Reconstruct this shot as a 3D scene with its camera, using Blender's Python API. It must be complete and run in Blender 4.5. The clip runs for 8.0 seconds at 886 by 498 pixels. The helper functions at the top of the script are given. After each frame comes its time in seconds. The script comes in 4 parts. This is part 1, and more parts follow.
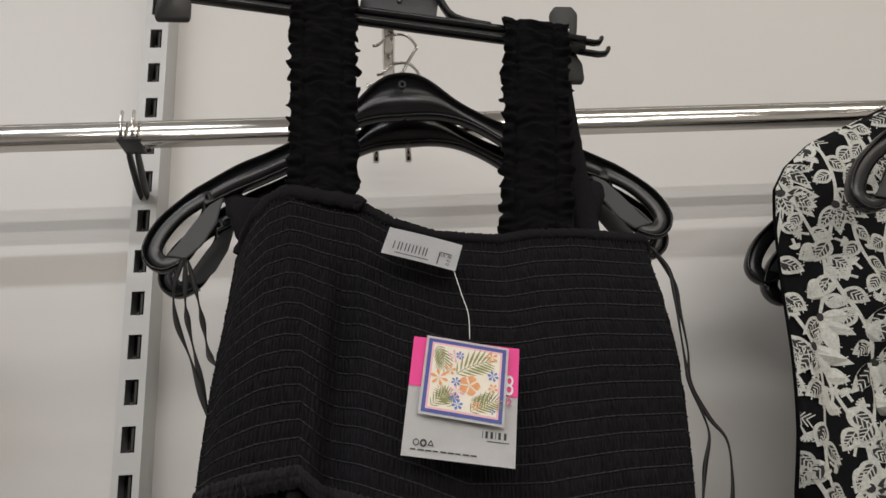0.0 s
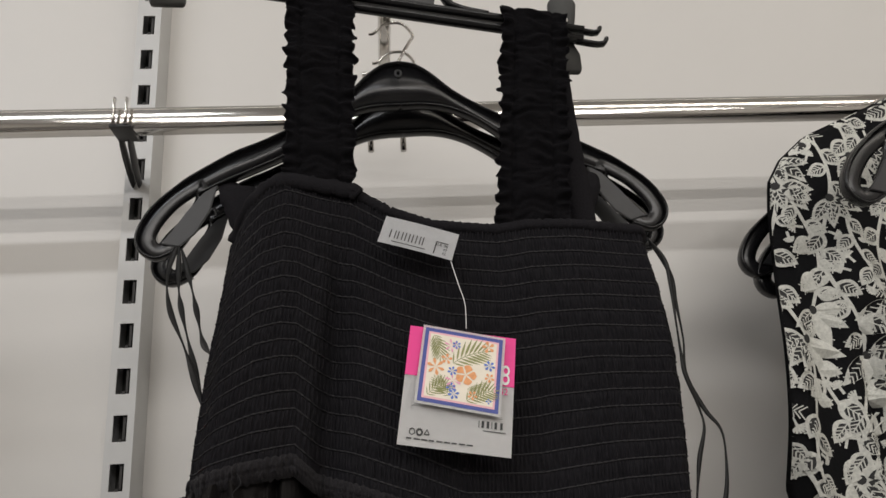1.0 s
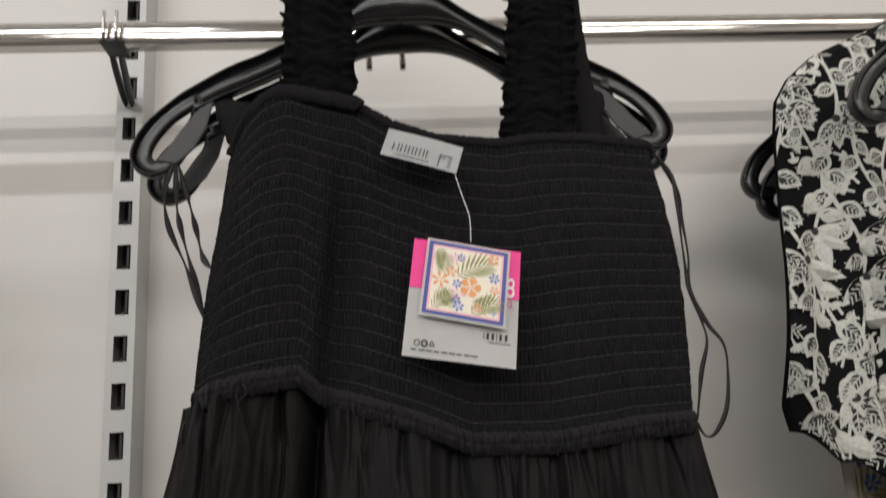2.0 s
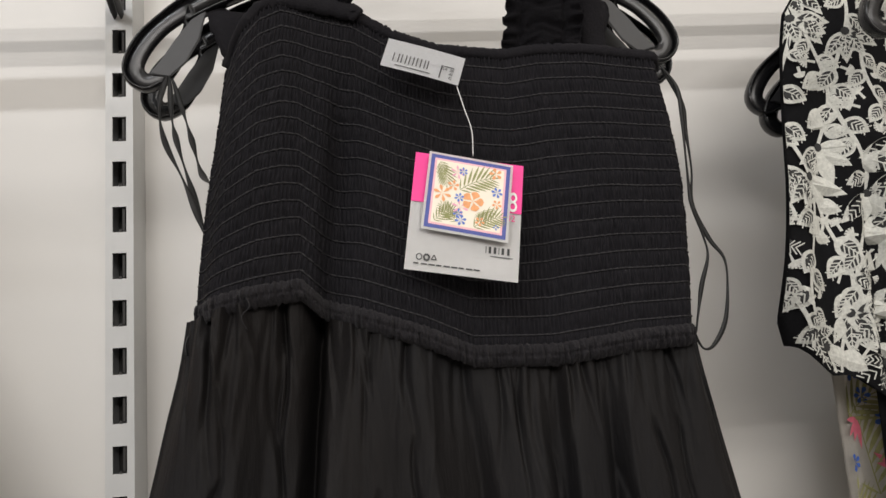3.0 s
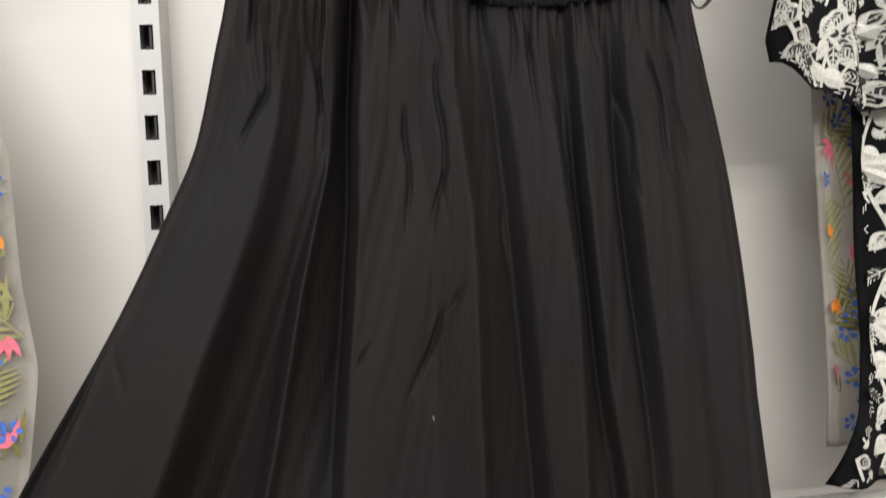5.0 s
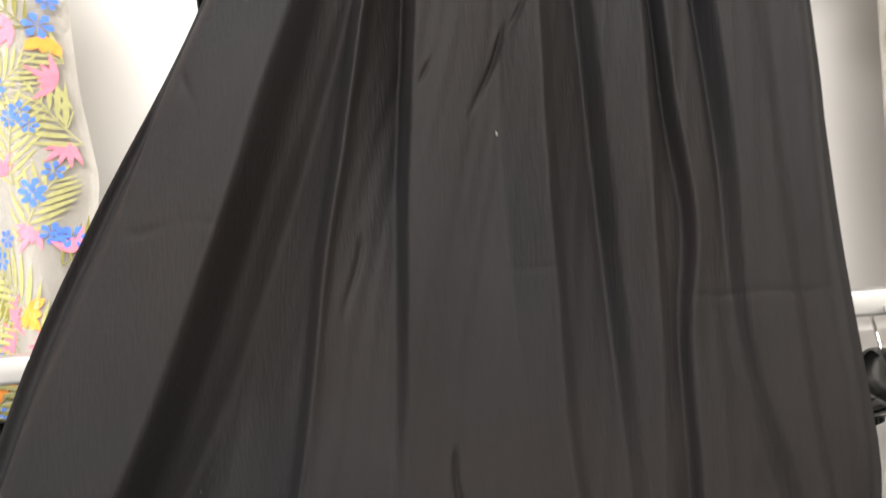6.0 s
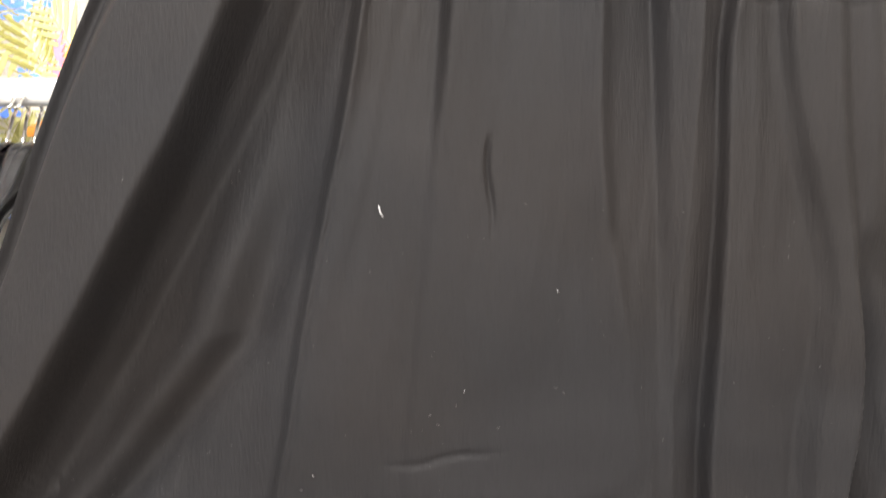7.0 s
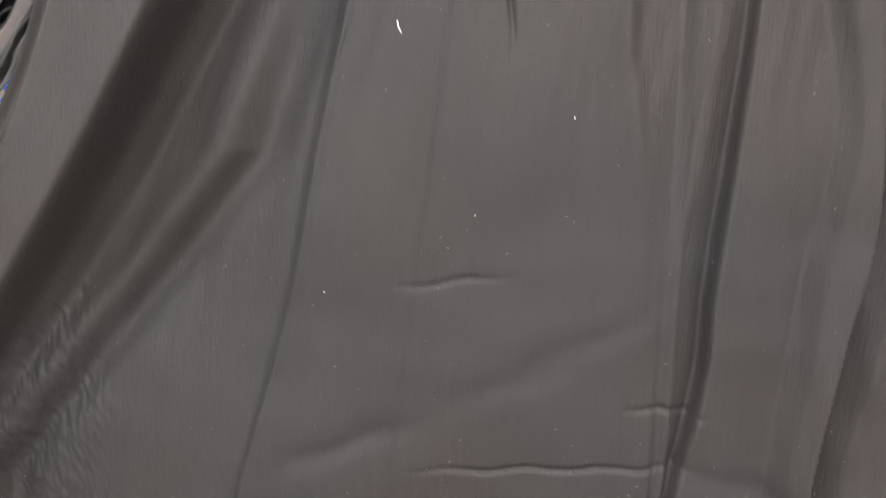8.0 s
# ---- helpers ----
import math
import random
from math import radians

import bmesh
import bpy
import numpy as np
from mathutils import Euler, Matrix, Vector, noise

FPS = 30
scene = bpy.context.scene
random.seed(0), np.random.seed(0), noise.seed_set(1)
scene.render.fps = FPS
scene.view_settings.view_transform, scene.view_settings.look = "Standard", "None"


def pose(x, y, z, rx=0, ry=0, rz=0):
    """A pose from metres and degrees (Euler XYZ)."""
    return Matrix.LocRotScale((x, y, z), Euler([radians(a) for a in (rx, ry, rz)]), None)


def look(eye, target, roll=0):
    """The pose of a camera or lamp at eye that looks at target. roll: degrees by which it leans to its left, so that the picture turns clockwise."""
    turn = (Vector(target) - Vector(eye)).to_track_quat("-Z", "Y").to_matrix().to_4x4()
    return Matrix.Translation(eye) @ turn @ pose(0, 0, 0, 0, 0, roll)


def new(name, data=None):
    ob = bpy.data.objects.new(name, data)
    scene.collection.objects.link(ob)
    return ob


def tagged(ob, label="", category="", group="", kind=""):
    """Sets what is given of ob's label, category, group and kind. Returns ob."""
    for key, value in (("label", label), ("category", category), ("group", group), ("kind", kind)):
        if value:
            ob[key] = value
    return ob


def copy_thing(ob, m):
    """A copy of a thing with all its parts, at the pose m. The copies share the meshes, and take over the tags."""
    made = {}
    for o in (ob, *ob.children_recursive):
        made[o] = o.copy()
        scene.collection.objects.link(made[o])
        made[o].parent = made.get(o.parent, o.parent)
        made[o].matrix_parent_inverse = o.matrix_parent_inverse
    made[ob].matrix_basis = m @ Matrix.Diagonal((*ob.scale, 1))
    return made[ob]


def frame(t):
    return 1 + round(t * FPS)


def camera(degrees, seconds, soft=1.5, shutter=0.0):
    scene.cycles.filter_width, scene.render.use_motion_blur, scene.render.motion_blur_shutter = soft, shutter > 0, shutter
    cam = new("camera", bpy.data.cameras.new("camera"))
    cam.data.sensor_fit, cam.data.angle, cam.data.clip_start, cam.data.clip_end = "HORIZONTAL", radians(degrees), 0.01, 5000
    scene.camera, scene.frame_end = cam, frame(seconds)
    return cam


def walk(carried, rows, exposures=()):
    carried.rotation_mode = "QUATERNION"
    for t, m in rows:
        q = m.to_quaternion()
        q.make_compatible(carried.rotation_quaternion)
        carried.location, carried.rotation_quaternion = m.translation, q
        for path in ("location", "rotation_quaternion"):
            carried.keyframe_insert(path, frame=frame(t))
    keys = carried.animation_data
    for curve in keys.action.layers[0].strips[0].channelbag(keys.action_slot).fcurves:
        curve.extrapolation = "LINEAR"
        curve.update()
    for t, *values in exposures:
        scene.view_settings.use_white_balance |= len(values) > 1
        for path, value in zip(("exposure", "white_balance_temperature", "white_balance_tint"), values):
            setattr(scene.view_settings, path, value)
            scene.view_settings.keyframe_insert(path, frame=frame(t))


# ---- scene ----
cam = camera(59.3, 8.0, shutter=0.3)
PATH = [
    (0, (-0.061, -0.862, 1.463), (0.089, 1.017, 2.131), -3.9),
    (0.5, (-0.062, -0.861, 1.462), (0.098, 1.022, 2.117), -3.9),
    (1, (-0.065, -0.859, 1.462), (0.108, 1.025, 2.11), -3.7),
    (1.5, (-0.066, -0.858, 1.459), (0.119, 1.028, 2.1), -3.7),
    (2, (-0.072, -0.847, 1.451), (0.112, 1.084, 1.938), -3.6),
    (2.2, (-0.074, -0.841, 1.45), (0.107, 1.114, 1.834), -3.6),
    (3.5, (-0.079, -0.847, 1.44), (0.113, 1.127, 1.704), -3.5),
    (3.7, (-0.082, -0.856, 1.428), (0.113, 1.119, 1.67), -3.4),
    (4, (-0.089, -0.855, 1.403), (0.117, 1.124, 1.609), -3.3),
    (4.5, (-0.098, -0.885, 1.37), (0.097, 1.104, 1.428), -2.9),
    (4.7, (-0.101, -0.89, 1.341), (0.091, 1.101, 1.341), -2.6),
    (5.8, (-0.128, -0.899, 1.158), (0.011, 1.093, 1.059), -4.6),
    (6, (-0.134, -0.898, 1.128), (-0.04, 1.096, 1.008), -4.1),
    (6.2, (-0.134, -0.9, 1.113), (-0.075, 1.091, 0.936), -3.6),
    (6.5, (-0.126, -0.902, 1.092), (-0.117, 1.069, 0.755), -2.8),
    (6.8, (-0.145, -0.915, 1.019), (-0.119, 1.061, 0.708), -1.7),
    (7, (-0.15, -0.923, 0.979), (-0.121, 1.051, 0.658), -0.3),
    (7.5, (-0.147, -0.93, 0.954), (-0.169, 1.0, 0.446), 1.0),
    (8, (-0.142, -0.935, 0.929), (-0.172, 1.0, 0.349), 2.0),
]
EXPOSURES = [(0, -0.65), (1.5, -0.6), (2.2, -0.42), (3.5, -0.05), (4.7, 0.2), (5.8, 1.4), (6.5, 1.85), (7, 2.15), (7.5, 2.5), (8, 2.8)]
walk(cam, [(t, look(eye, target, roll)) for t, eye, target, roll in PATH], EXPOSURES)

# ---- world and lamps ----
world = bpy.data.worlds.new("world")
scene.world = world
world.use_nodes = True
world.node_tree.nodes["Background"].inputs[0].default_value = (1.0, 0.97, 0.93, 1)
world.node_tree.nodes["Background"].inputs[1].default_value = 0.12


def strip_lamp(x, y, z, length, width, power, colour=(1.0, 0.96, 0.92)):
    data = bpy.data.lights.new("unseen_ceiling_lamp", "AREA")
    data.shape, data.size, data.size_y, data.energy, data.color = "RECTANGLE", length, width, power, colour
    ob = new("unseen_ceiling_lamp", data)
    ob.matrix_world = look((x, y, z), (x, y + 0.9, 0.6))
    return ob


strip_lamp(-1.9, -2.2, 3.31, 2.2, 0.09, 38, (0.94, 0.96, 1.0))
strip_lamp(1.9, -2.2, 3.31, 2.2, 0.09, 20, (1.0, 0.93, 0.84))
# added rows: two far frontal fills for the wall, one weak overhead
strip_lamp(0.2, -4.2, 3.31, 4.8, 0.09, 95)
strip_lamp(0.2, -6.2, 3.31, 4.8, 0.09, 150)
strip_lamp(0.0, -1.0, 3.31, 3.4, 0.12, 8)


# ---- materials ----
def lin(r, g, b):
    """Linear colour of a 0..255 screen colour."""
    return tuple((c / 255 / 12.92 if c / 255 < 0.04045 else ((c / 255 + 0.055) / 1.055) ** 2.4) for c in (r, g, b)) + (1,)


def material(name, colour, rough=0.6, metal=0.0, spread=0.15, grain=60, bump=0.1, bump_scale=400, stretch=(1, 1, 1), sheen=0.0, big=3.0, spec=0.5, depth=0.001):
    m = bpy.data.materials.new(name)
    m.use_nodes = True
    nt = m.node_tree
    bsdf = nt.nodes["Principled BSDF"]
    geo = nt.nodes.new("ShaderNodeTexCoord")
    mapping = nt.nodes.new("ShaderNodeMapping")
    mapping.inputs["Scale"].default_value = stretch
    nt.links.new(geo.outputs["Object"], mapping.inputs["Vector"])
    fine, broad = nt.nodes.new("ShaderNodeTexNoise"), nt.nodes.new("ShaderNodeTexNoise")
    fine.inputs["Scale"].default_value, broad.inputs["Scale"].default_value = grain, big
    fine.inputs["Detail"].default_value = 5
    nt.links.new(mapping.outputs[0], fine.inputs["Vector"])
    nt.links.new(geo.outputs["Object"], broad.inputs["Vector"])
    mix = nt.nodes.new("ShaderNodeMath")
    mix.operation = "ADD"
    nt.links.new(fine.outputs[0], mix.inputs[0])
    nt.links.new(broad.outputs[0], mix.inputs[1])
    ramp = nt.nodes.new("ShaderNodeMapRange")
    ramp.inputs[1].default_value, ramp.inputs[2].default_value = 0.6, 1.4
    ramp.inputs[3].default_value, ramp.inputs[4].default_value = 1 - spread, 1 + spread
    nt.links.new(mix.outputs[0], ramp.inputs[0])
    tint = nt.nodes.new("ShaderNodeVectorMath")
    tint.operation = "SCALE"
    tint.inputs[0].default_value = colour[:3]
    nt.links.new(ramp.outputs[0], tint.inputs["Scale"])
    nt.links.new(tint.outputs[0], bsdf.inputs["Base Color"])
    bsdf.inputs["Roughness"].default_value, bsdf.inputs["Metallic"].default_value = rough, metal
    bsdf.inputs["Sheen Weight"].default_value = sheen
    bsdf.inputs["Sheen Roughness"].default_value = 0.5
    bsdf.inputs["Specular IOR Level"].default_value = spec
    if bump:
        bn, bp = nt.nodes.new("ShaderNodeTexNoise"), nt.nodes.new("ShaderNodeBump")
        bn.inputs["Scale"].default_value, bn.inputs["Detail"].default_value = bump_scale, 3
        bp.inputs["Strength"].default_value, bp.inputs["Distance"].default_value = bump, depth
        nt.links.new(mapping.outputs[0], bn.inputs["Vector"])
        nt.links.new(bn.outputs[0], bp.inputs["Height"])
        nt.links.new(bp.outputs[0], bsdf.inputs["Normal"])
    return m


WALL = material("wall_paint", (0.75, 0.73, 0.70), 0.42, spread=0.025, grain=7, bump=0.05, bump_scale=350, big=1.2)
STEEL = material("grey_enamel_steel", (0.62, 0.62, 0.61), 0.35, spread=0.05, grain=30, bump=0.02)
RAIL_GREY = material("brushed_rail_metal", (0.55, 0.55, 0.54), 0.28, metal=0.7, spread=0.06, grain=40, bump=0.02)
# near-black colour standing for the shade inside the upright's slots
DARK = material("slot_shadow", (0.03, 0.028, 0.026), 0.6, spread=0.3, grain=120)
CHROME = material("chrome", (0.62, 0.60, 0.57), 0.12, metal=1.0, spread=0.05, grain=40, bump=0.02)
PLASTIC = material("black_plastic", (0.008, 0.008, 0.009), 0.26, spread=0.2, grain=50, bump=0.03)
MATT = material("black_matt_plastic", (0.03, 0.03, 0.032), 0.45, spread=0.2, grain=50, bump=0.05)
CLIP = material("dark_grey_clip_plastic", (0.065, 0.065, 0.063), 0.4, spread=0.15, grain=60, bump=0.05)
SMOCK = material("black_smocked_cotton", (0.0124, 0.0117, 0.0138), 0.9, spread=0.4, grain=500, bump=0.9, bump_scale=700, stretch=(1, 1, 0.12), sheen=0.0, spec=0.12)
CREPE = material("black_crinkle_viscose", (0.0079, 0.0071, 0.0073), 0.72, spread=0.2, grain=320, bump=0.6, bump_scale=460, stretch=(1, 1, 0.16), sheen=0.0, spec=0.22, big=9)
RUFFLE = material("black_ruffle_cotton", (0.0120, 0.0112, 0.0132), 0.88, spread=0.35, grain=500, bump=0.5, bump_scale=700, sheen=0.0, spec=0.14)
FRINGE = material("black_fuzzy_cotton", (0.0200, 0.0185, 0.0205), 0.95, spread=0.4, grain=700, bump=0.8, bump_scale=900, sheen=0.05, spec=0.1)
THREAD = material("black_thread", (0.030, 0.029, 0.031), 0.7, spread=0.35, grain=800, bump=0.0, spec=0.2)
RIBBON = material("black_satin_ribbon", (0.008, 0.008, 0.008), 0.45, spread=0.2, grain=300, bump=0.2, bump_scale=900, spec=0.3)
SATIN = material("white_label_satin", (0.78, 0.78, 0.79), 0.5, spread=0.06, grain=500, bump=0.25, bump_scale=1200)
CARD = material("white_card", (0.88, 0.87, 0.86), 0.45, spread=0.03, grain=200, bump=0.03)
PINK = material("pink_print", lin(245, 60, 150), 0.45, spread=0.03, grain=200, bump=0.0)
BLUE = material("blue_border_print", lin(72, 84, 158), 0.45, spread=0.05, grain=200, bump=0.0)
ROSE = material("rose_print", lin(245, 190, 200), 0.45, spread=0.05, grain=200, bump=0.0)
CREAM = material("cream_print", lin(246, 236, 218), 0.45, spread=0.05, grain=200, bump=0.0)
INK = material("dark_grey_ink", (0.04, 0.04, 0.04), 0.6, spread=0.1, grain=200, bump=0.0)
OLIVE = material("olive_leaf_print", lin(122, 118, 58), 0.75, spread=0.35, grain=160, bump=0.0)
FERN = material("pale_leaf_print", lin(160, 157, 104), 0.75, spread=0.3, grain=160, bump=0.0)
ORANGE = material("orange_flower_print", lin(245, 150, 60), 0.75, spread=0.3, grain=140, bump=0.0)
CORAL = material("coral_flower_print", lin(236, 122, 142), 0.75, spread=0.35, grain=140, bump=0.0)
COBALT = material("blue_flower_print", lin(75, 115, 205), 0.75, spread=0.4, grain=140, bump=0.0)
WHITE_CLOTH = material("cream_viscose", (0.60, 0.57, 0.52), 0.85, spread=0.05, grain=300, bump=0.3, bump_scale=700, sheen=0.1)
BLACK_CLOTH = material("black_jersey", (0.016, 0.016, 0.018), 0.85, spread=0.25, grain=400, bump=0.3, bump_scale=800, sheen=0.0, spec=0.2)
EMBROIDERY = material("white_embroidery", (0.66, 0.66, 0.61), 0.8, spread=0.3, grain=350, bump=0.6, bump_scale=900)
VEIN = material("dark_print_line", (0.03, 0.03, 0.03), 0.8, spread=0.2, grain=300, bump=0.0)
PEARL = material("white_plastic", (0.75, 0.74, 0.72), 0.3, spread=0.05, grain=60, bump=0.02)
# unseen floor and walls: tones set for bounce light and rail reflections
FLOORING = material("unseen_grey_floor", (0.16, 0.15, 0.14), 0.35, spread=0.12, grain=20, bump=0.05, big=2)
FAR_WALL = material("unseen_bounce_wall", (0.48, 0.46, 0.43), 0.6, spread=0.3, grain=5, bump=0.05, big=1.5)
CEILING = material("ceiling_white", (0.75, 0.74, 0.72), 0.8, spread=0.04, grain=20, bump=0.1)



def two_tone(m, warm, cool, scale):
    """Varies a cloth's base colour between slightly warmer and cooler areas."""
    nt = m.node_tree
    bsdf = nt.nodes["Principled BSDF"]
    src = bsdf.inputs["Base Color"].links[0].from_socket
    co, no, ramp, mul = (nt.nodes.new(k) for k in ("ShaderNodeTexCoord", "ShaderNodeTexNoise", "ShaderNodeValToRGB", "ShaderNodeVectorMath"))
    no.inputs["Scale"].default_value = scale
    ramp.color_ramp.elements[0].position, ramp.color_ramp.elements[1].position = 0.38, 0.62
    ramp.color_ramp.elements[0].color, ramp.color_ramp.elements[1].color = (*warm, 1), (*cool, 1)
    mul.operation = "MULTIPLY"
    nt.links.new(co.outputs["Object"], no.inputs["Vector"])
    nt.links.new(no.outputs[0], ramp.inputs[0])
    nt.links.new(src, mul.inputs[0])
    nt.links.new(ramp.outputs[0], mul.inputs[1])
    nt.links.new(mul.outputs[0], bsdf.inputs["Base Color"])


two_tone(CREPE, (1.08, 1.0, 0.94), (0.96, 1.0, 1.06), 5.5)


# ---- building helpers ----
def thing(name, at, label, category, group="", kind=""):
    ob = new(name)
    ob.empty_display_size = 0.05
    ob.location = at
    return tagged(ob, label, category, group, kind)


def part(name, bm, mat, parent=None, label="", smooth=True):
    """Links a bmesh, given in world metres, as one mesh object under a thing or a part."""
    me = bpy.data.meshes.new(name)
    bm.to_mesh(me)
    bm.free()
    for m in mat if isinstance(mat, (list, tuple)) else [mat]:
        me.materials.append(m)
    if smooth:
        me.shade_smooth()
    ob = new(name, me)
    if parent is not None:
        ob.parent = parent
        m = Matrix.Translation(parent.location)
        if parent.parent is not None:
            m = Matrix.Identity(4)
        ob.matrix_parent_inverse = m.inverted()
    if label:
        ob["label"] = label
    return ob


def box(bm, c, size, bevel=0.0, rot=None):
    r = bmesh.ops.create_cube(bm, size=1.0)
    m = Matrix.Translation(c) @ (rot or Matrix.Identity(4)) @ Matrix.Diagonal((*size, 1))
    bmesh.ops.transform(bm, matrix=m, verts=r["verts"])
    if bevel:
        edges = {e for v in r["verts"] for e in v.link_edges}
        bmesh.ops.bevel(bm, geom=list(edges), offset=bevel, segments=2, profile=0.5, affect="EDGES")
    return bm


def boxed(c, size, bevel=0.0, rot=None):
    return box(bmesh.new(), c, size, bevel, rot)


def sweep(bm, pts, ra, rb=None, n=8, up=(0, 1, 0), closed=False, square=False):
    """A tube along points; ra across, rb along 'up' (numbers or lists)."""
    pts = [Vector(p) for p in pts]
    k = len(pts)
    rb = ra if rb is None else rb
    ra = ra if isinstance(ra, (list, tuple)) else [ra] * k
    rb = rb if isinstance(rb, (list, tuple)) else [rb] * k
    rings = []
    for i, p in enumerate(pts):
        a = pts[(i - 1) % k] if closed or i > 0 else p
        b = pts[(i + 1) % k] if closed or i < k - 1 else p
        t = (b - a).normalized()
        u = Vector(up)
        side = t.cross(u)
        side = side.normalized() if side.length > 1e-5 else t.orthogonal().normalized()
        v = side.cross(t).normalized()
        ring = []
        for j in range(n):
            w = 2 * math.pi * (j + 0.5) / n
            cx, cy = math.cos(w), math.sin(w)
            if square:
                g = max(abs(cx), abs(cy))
                f = 1 / (0.75 * g + 0.25)
                cx, cy = cx * f, cy * f
            ring.append(bm.verts.new(p + side * cx * ra[i] + v * cy * rb[i]))
        rings.append(ring)
    for i in range(k if closed else k - 1):
        r0, r1 = rings[i], rings[(i + 1) % k]
        for j in range(n):
            bm.faces.new((r0[j], r0[(j + 1) % n], r1[(j + 1) % n], r1[j]))
    if not closed:
        bm.faces.new(rings[0][::-1])
        bm.faces.new(rings[-1])
    return bm


def smooth_line(pts, n):
    """Points along a smooth curve through pts."""
    pts = [Vector(p) for p in pts]
    out = []
    for i in range(n):
        s = i / (n - 1) * (len(pts) - 1)
        k = min(int(s), len(pts) - 2)
        f = s - k
        p0, p1, p2, p3 = pts[max(k - 1, 0)], pts[k], pts[k + 1], pts[min(k + 2, len(pts) - 1)]
        out.append(0.5 * (2 * p1 + (p2 - p0) * f + (2 * p0 - 5 * p1 + 4 * p2 - p3) * f * f + (3 * p1 - p0 - 3 * p2 + p3) * f ** 3))
    return out


def sheet(verts, nu, nv):
    """A mesh of nu x nv points given row by row."""
    bm = bmesh.new()
    vs = [bm.verts.new(v) for v in verts]
    for j in range(nv - 1):
        for i in range(nu - 1):
            a = j * nu + i
            bm.faces.new((vs[a], vs[a + nu], vs[a + nu + 1], vs[a + 1]))
    return bm


def prof(x, table):
    """Value at x of a table of (x, value), smoothed between."""
    xs = [a for a, _ in table]
    ys = [b for _, b in table]
    if xs[0] > xs[-1]:
        xs, ys = xs[::-1], ys[::-1]
    return float(np.interp(x, xs, ys))


def bell(x, c, w):
    return math.exp(-((x - c) / w) ** 2)


def ease(x, a, b):
    t = min(max((x - a) / (b - a), 0), 1)
    return t * t * (3 - 2 * t)


def n3(x, y, z=0.0):
    return noise.noise(Vector((x, y, z)))

# ---- the shop's shell ----
def structure(name, bm, mat, label, smooth=False):
    return tagged(part(name, bm, mat, None, smooth=smooth), label, "", "", "structure")


structure("wall_north", boxed((0, 0.095, 1.7), (6.4, 0.1, 3.4)), WALL, "cream painted shop back wall panel")
# added out of view: closes the room and gives bounce and reflections
structure("wall_south", boxed((0, -8.05, 1.7), (6.4, 0.1, 3.4)), FAR_WALL, "plain grey brown wall across the shop")
structure("wall_west", boxed((-3.25, -3.95, 1.7), (0.1, 8.0, 3.4)), FAR_WALL, "plain grey brown side wall")
structure("wall_east", boxed((3.25, -3.95, 1.7), (0.1, 8.0, 3.4)), FAR_WALL, "plain grey brown side wall")
structure("floor", boxed((0, -3.95, -0.05), (6.6, 8.2, 0.1)), FLOORING, "grey tiled shop floor")
structure("ceiling", boxed((0, -3.95, 3.45), (6.6, 8.2, 0.1)), CEILING, "plain white shop ceiling")


# ---- slotted upright ----
def upright(x):
    t = thing("slotted_upright", (x, 0.02, 0.02), "light grey slotted steel shelving upright fixed to the wall", "upright")
    half, depth = 0.0145, 0.045
    zs = [1.62 - 0.05 * (k - 9) for k in range(-16, 38)]
    bm = bmesh.new()
    for sx in (-1, 1):
        w = half - 0.0072
        box(bm, (x + sx * (0.0072 + w / 2), 0.0012, 1.24), (w, 0.0024, 2.72))
        box(bm, (x + sx * (half - 0.001), depth / 2 + 0.0012, 1.24), (0.002, depth - 0.0024, 2.72))
    for za, zb in zip(zs[1:], zs[:-1]):
        zc = (za + zb) / 2
        box(bm, (x, 0.0012, zc), (0.0146, 0.0024, 0.05 - 0.0275))
    part("front_face", bm, STEEL, t, smooth=False)
    # channel back and tongues carry the slots' shade in their colour
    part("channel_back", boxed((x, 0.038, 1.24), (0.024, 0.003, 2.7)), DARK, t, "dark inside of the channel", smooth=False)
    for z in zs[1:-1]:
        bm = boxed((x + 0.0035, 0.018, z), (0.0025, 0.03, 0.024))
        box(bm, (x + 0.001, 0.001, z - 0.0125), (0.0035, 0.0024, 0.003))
        part("shaded_slot_tongue", bm, DARK, t, smooth=False)
    return t


upright(-0.34)


# ---- rails ----
def rail(z, y, x0, x1, label, mat):
    t = thing("hanging_rail", ((x0 + x1) / 2, y, z), label, "rail")
    bm = boxed(((x0 + x1) / 2, y, z), (x1 - x0, 0.022, 0.0255), 0.0045)
    part("tube", bm, mat, t)
    for x in (x0 - 0.002, x1 + 0.002):
        part("end_cap", boxed((x, y, z), (0.004, 0.024, 0.0275), 0.001), MATT, t, "black plastic end cap")
    return t


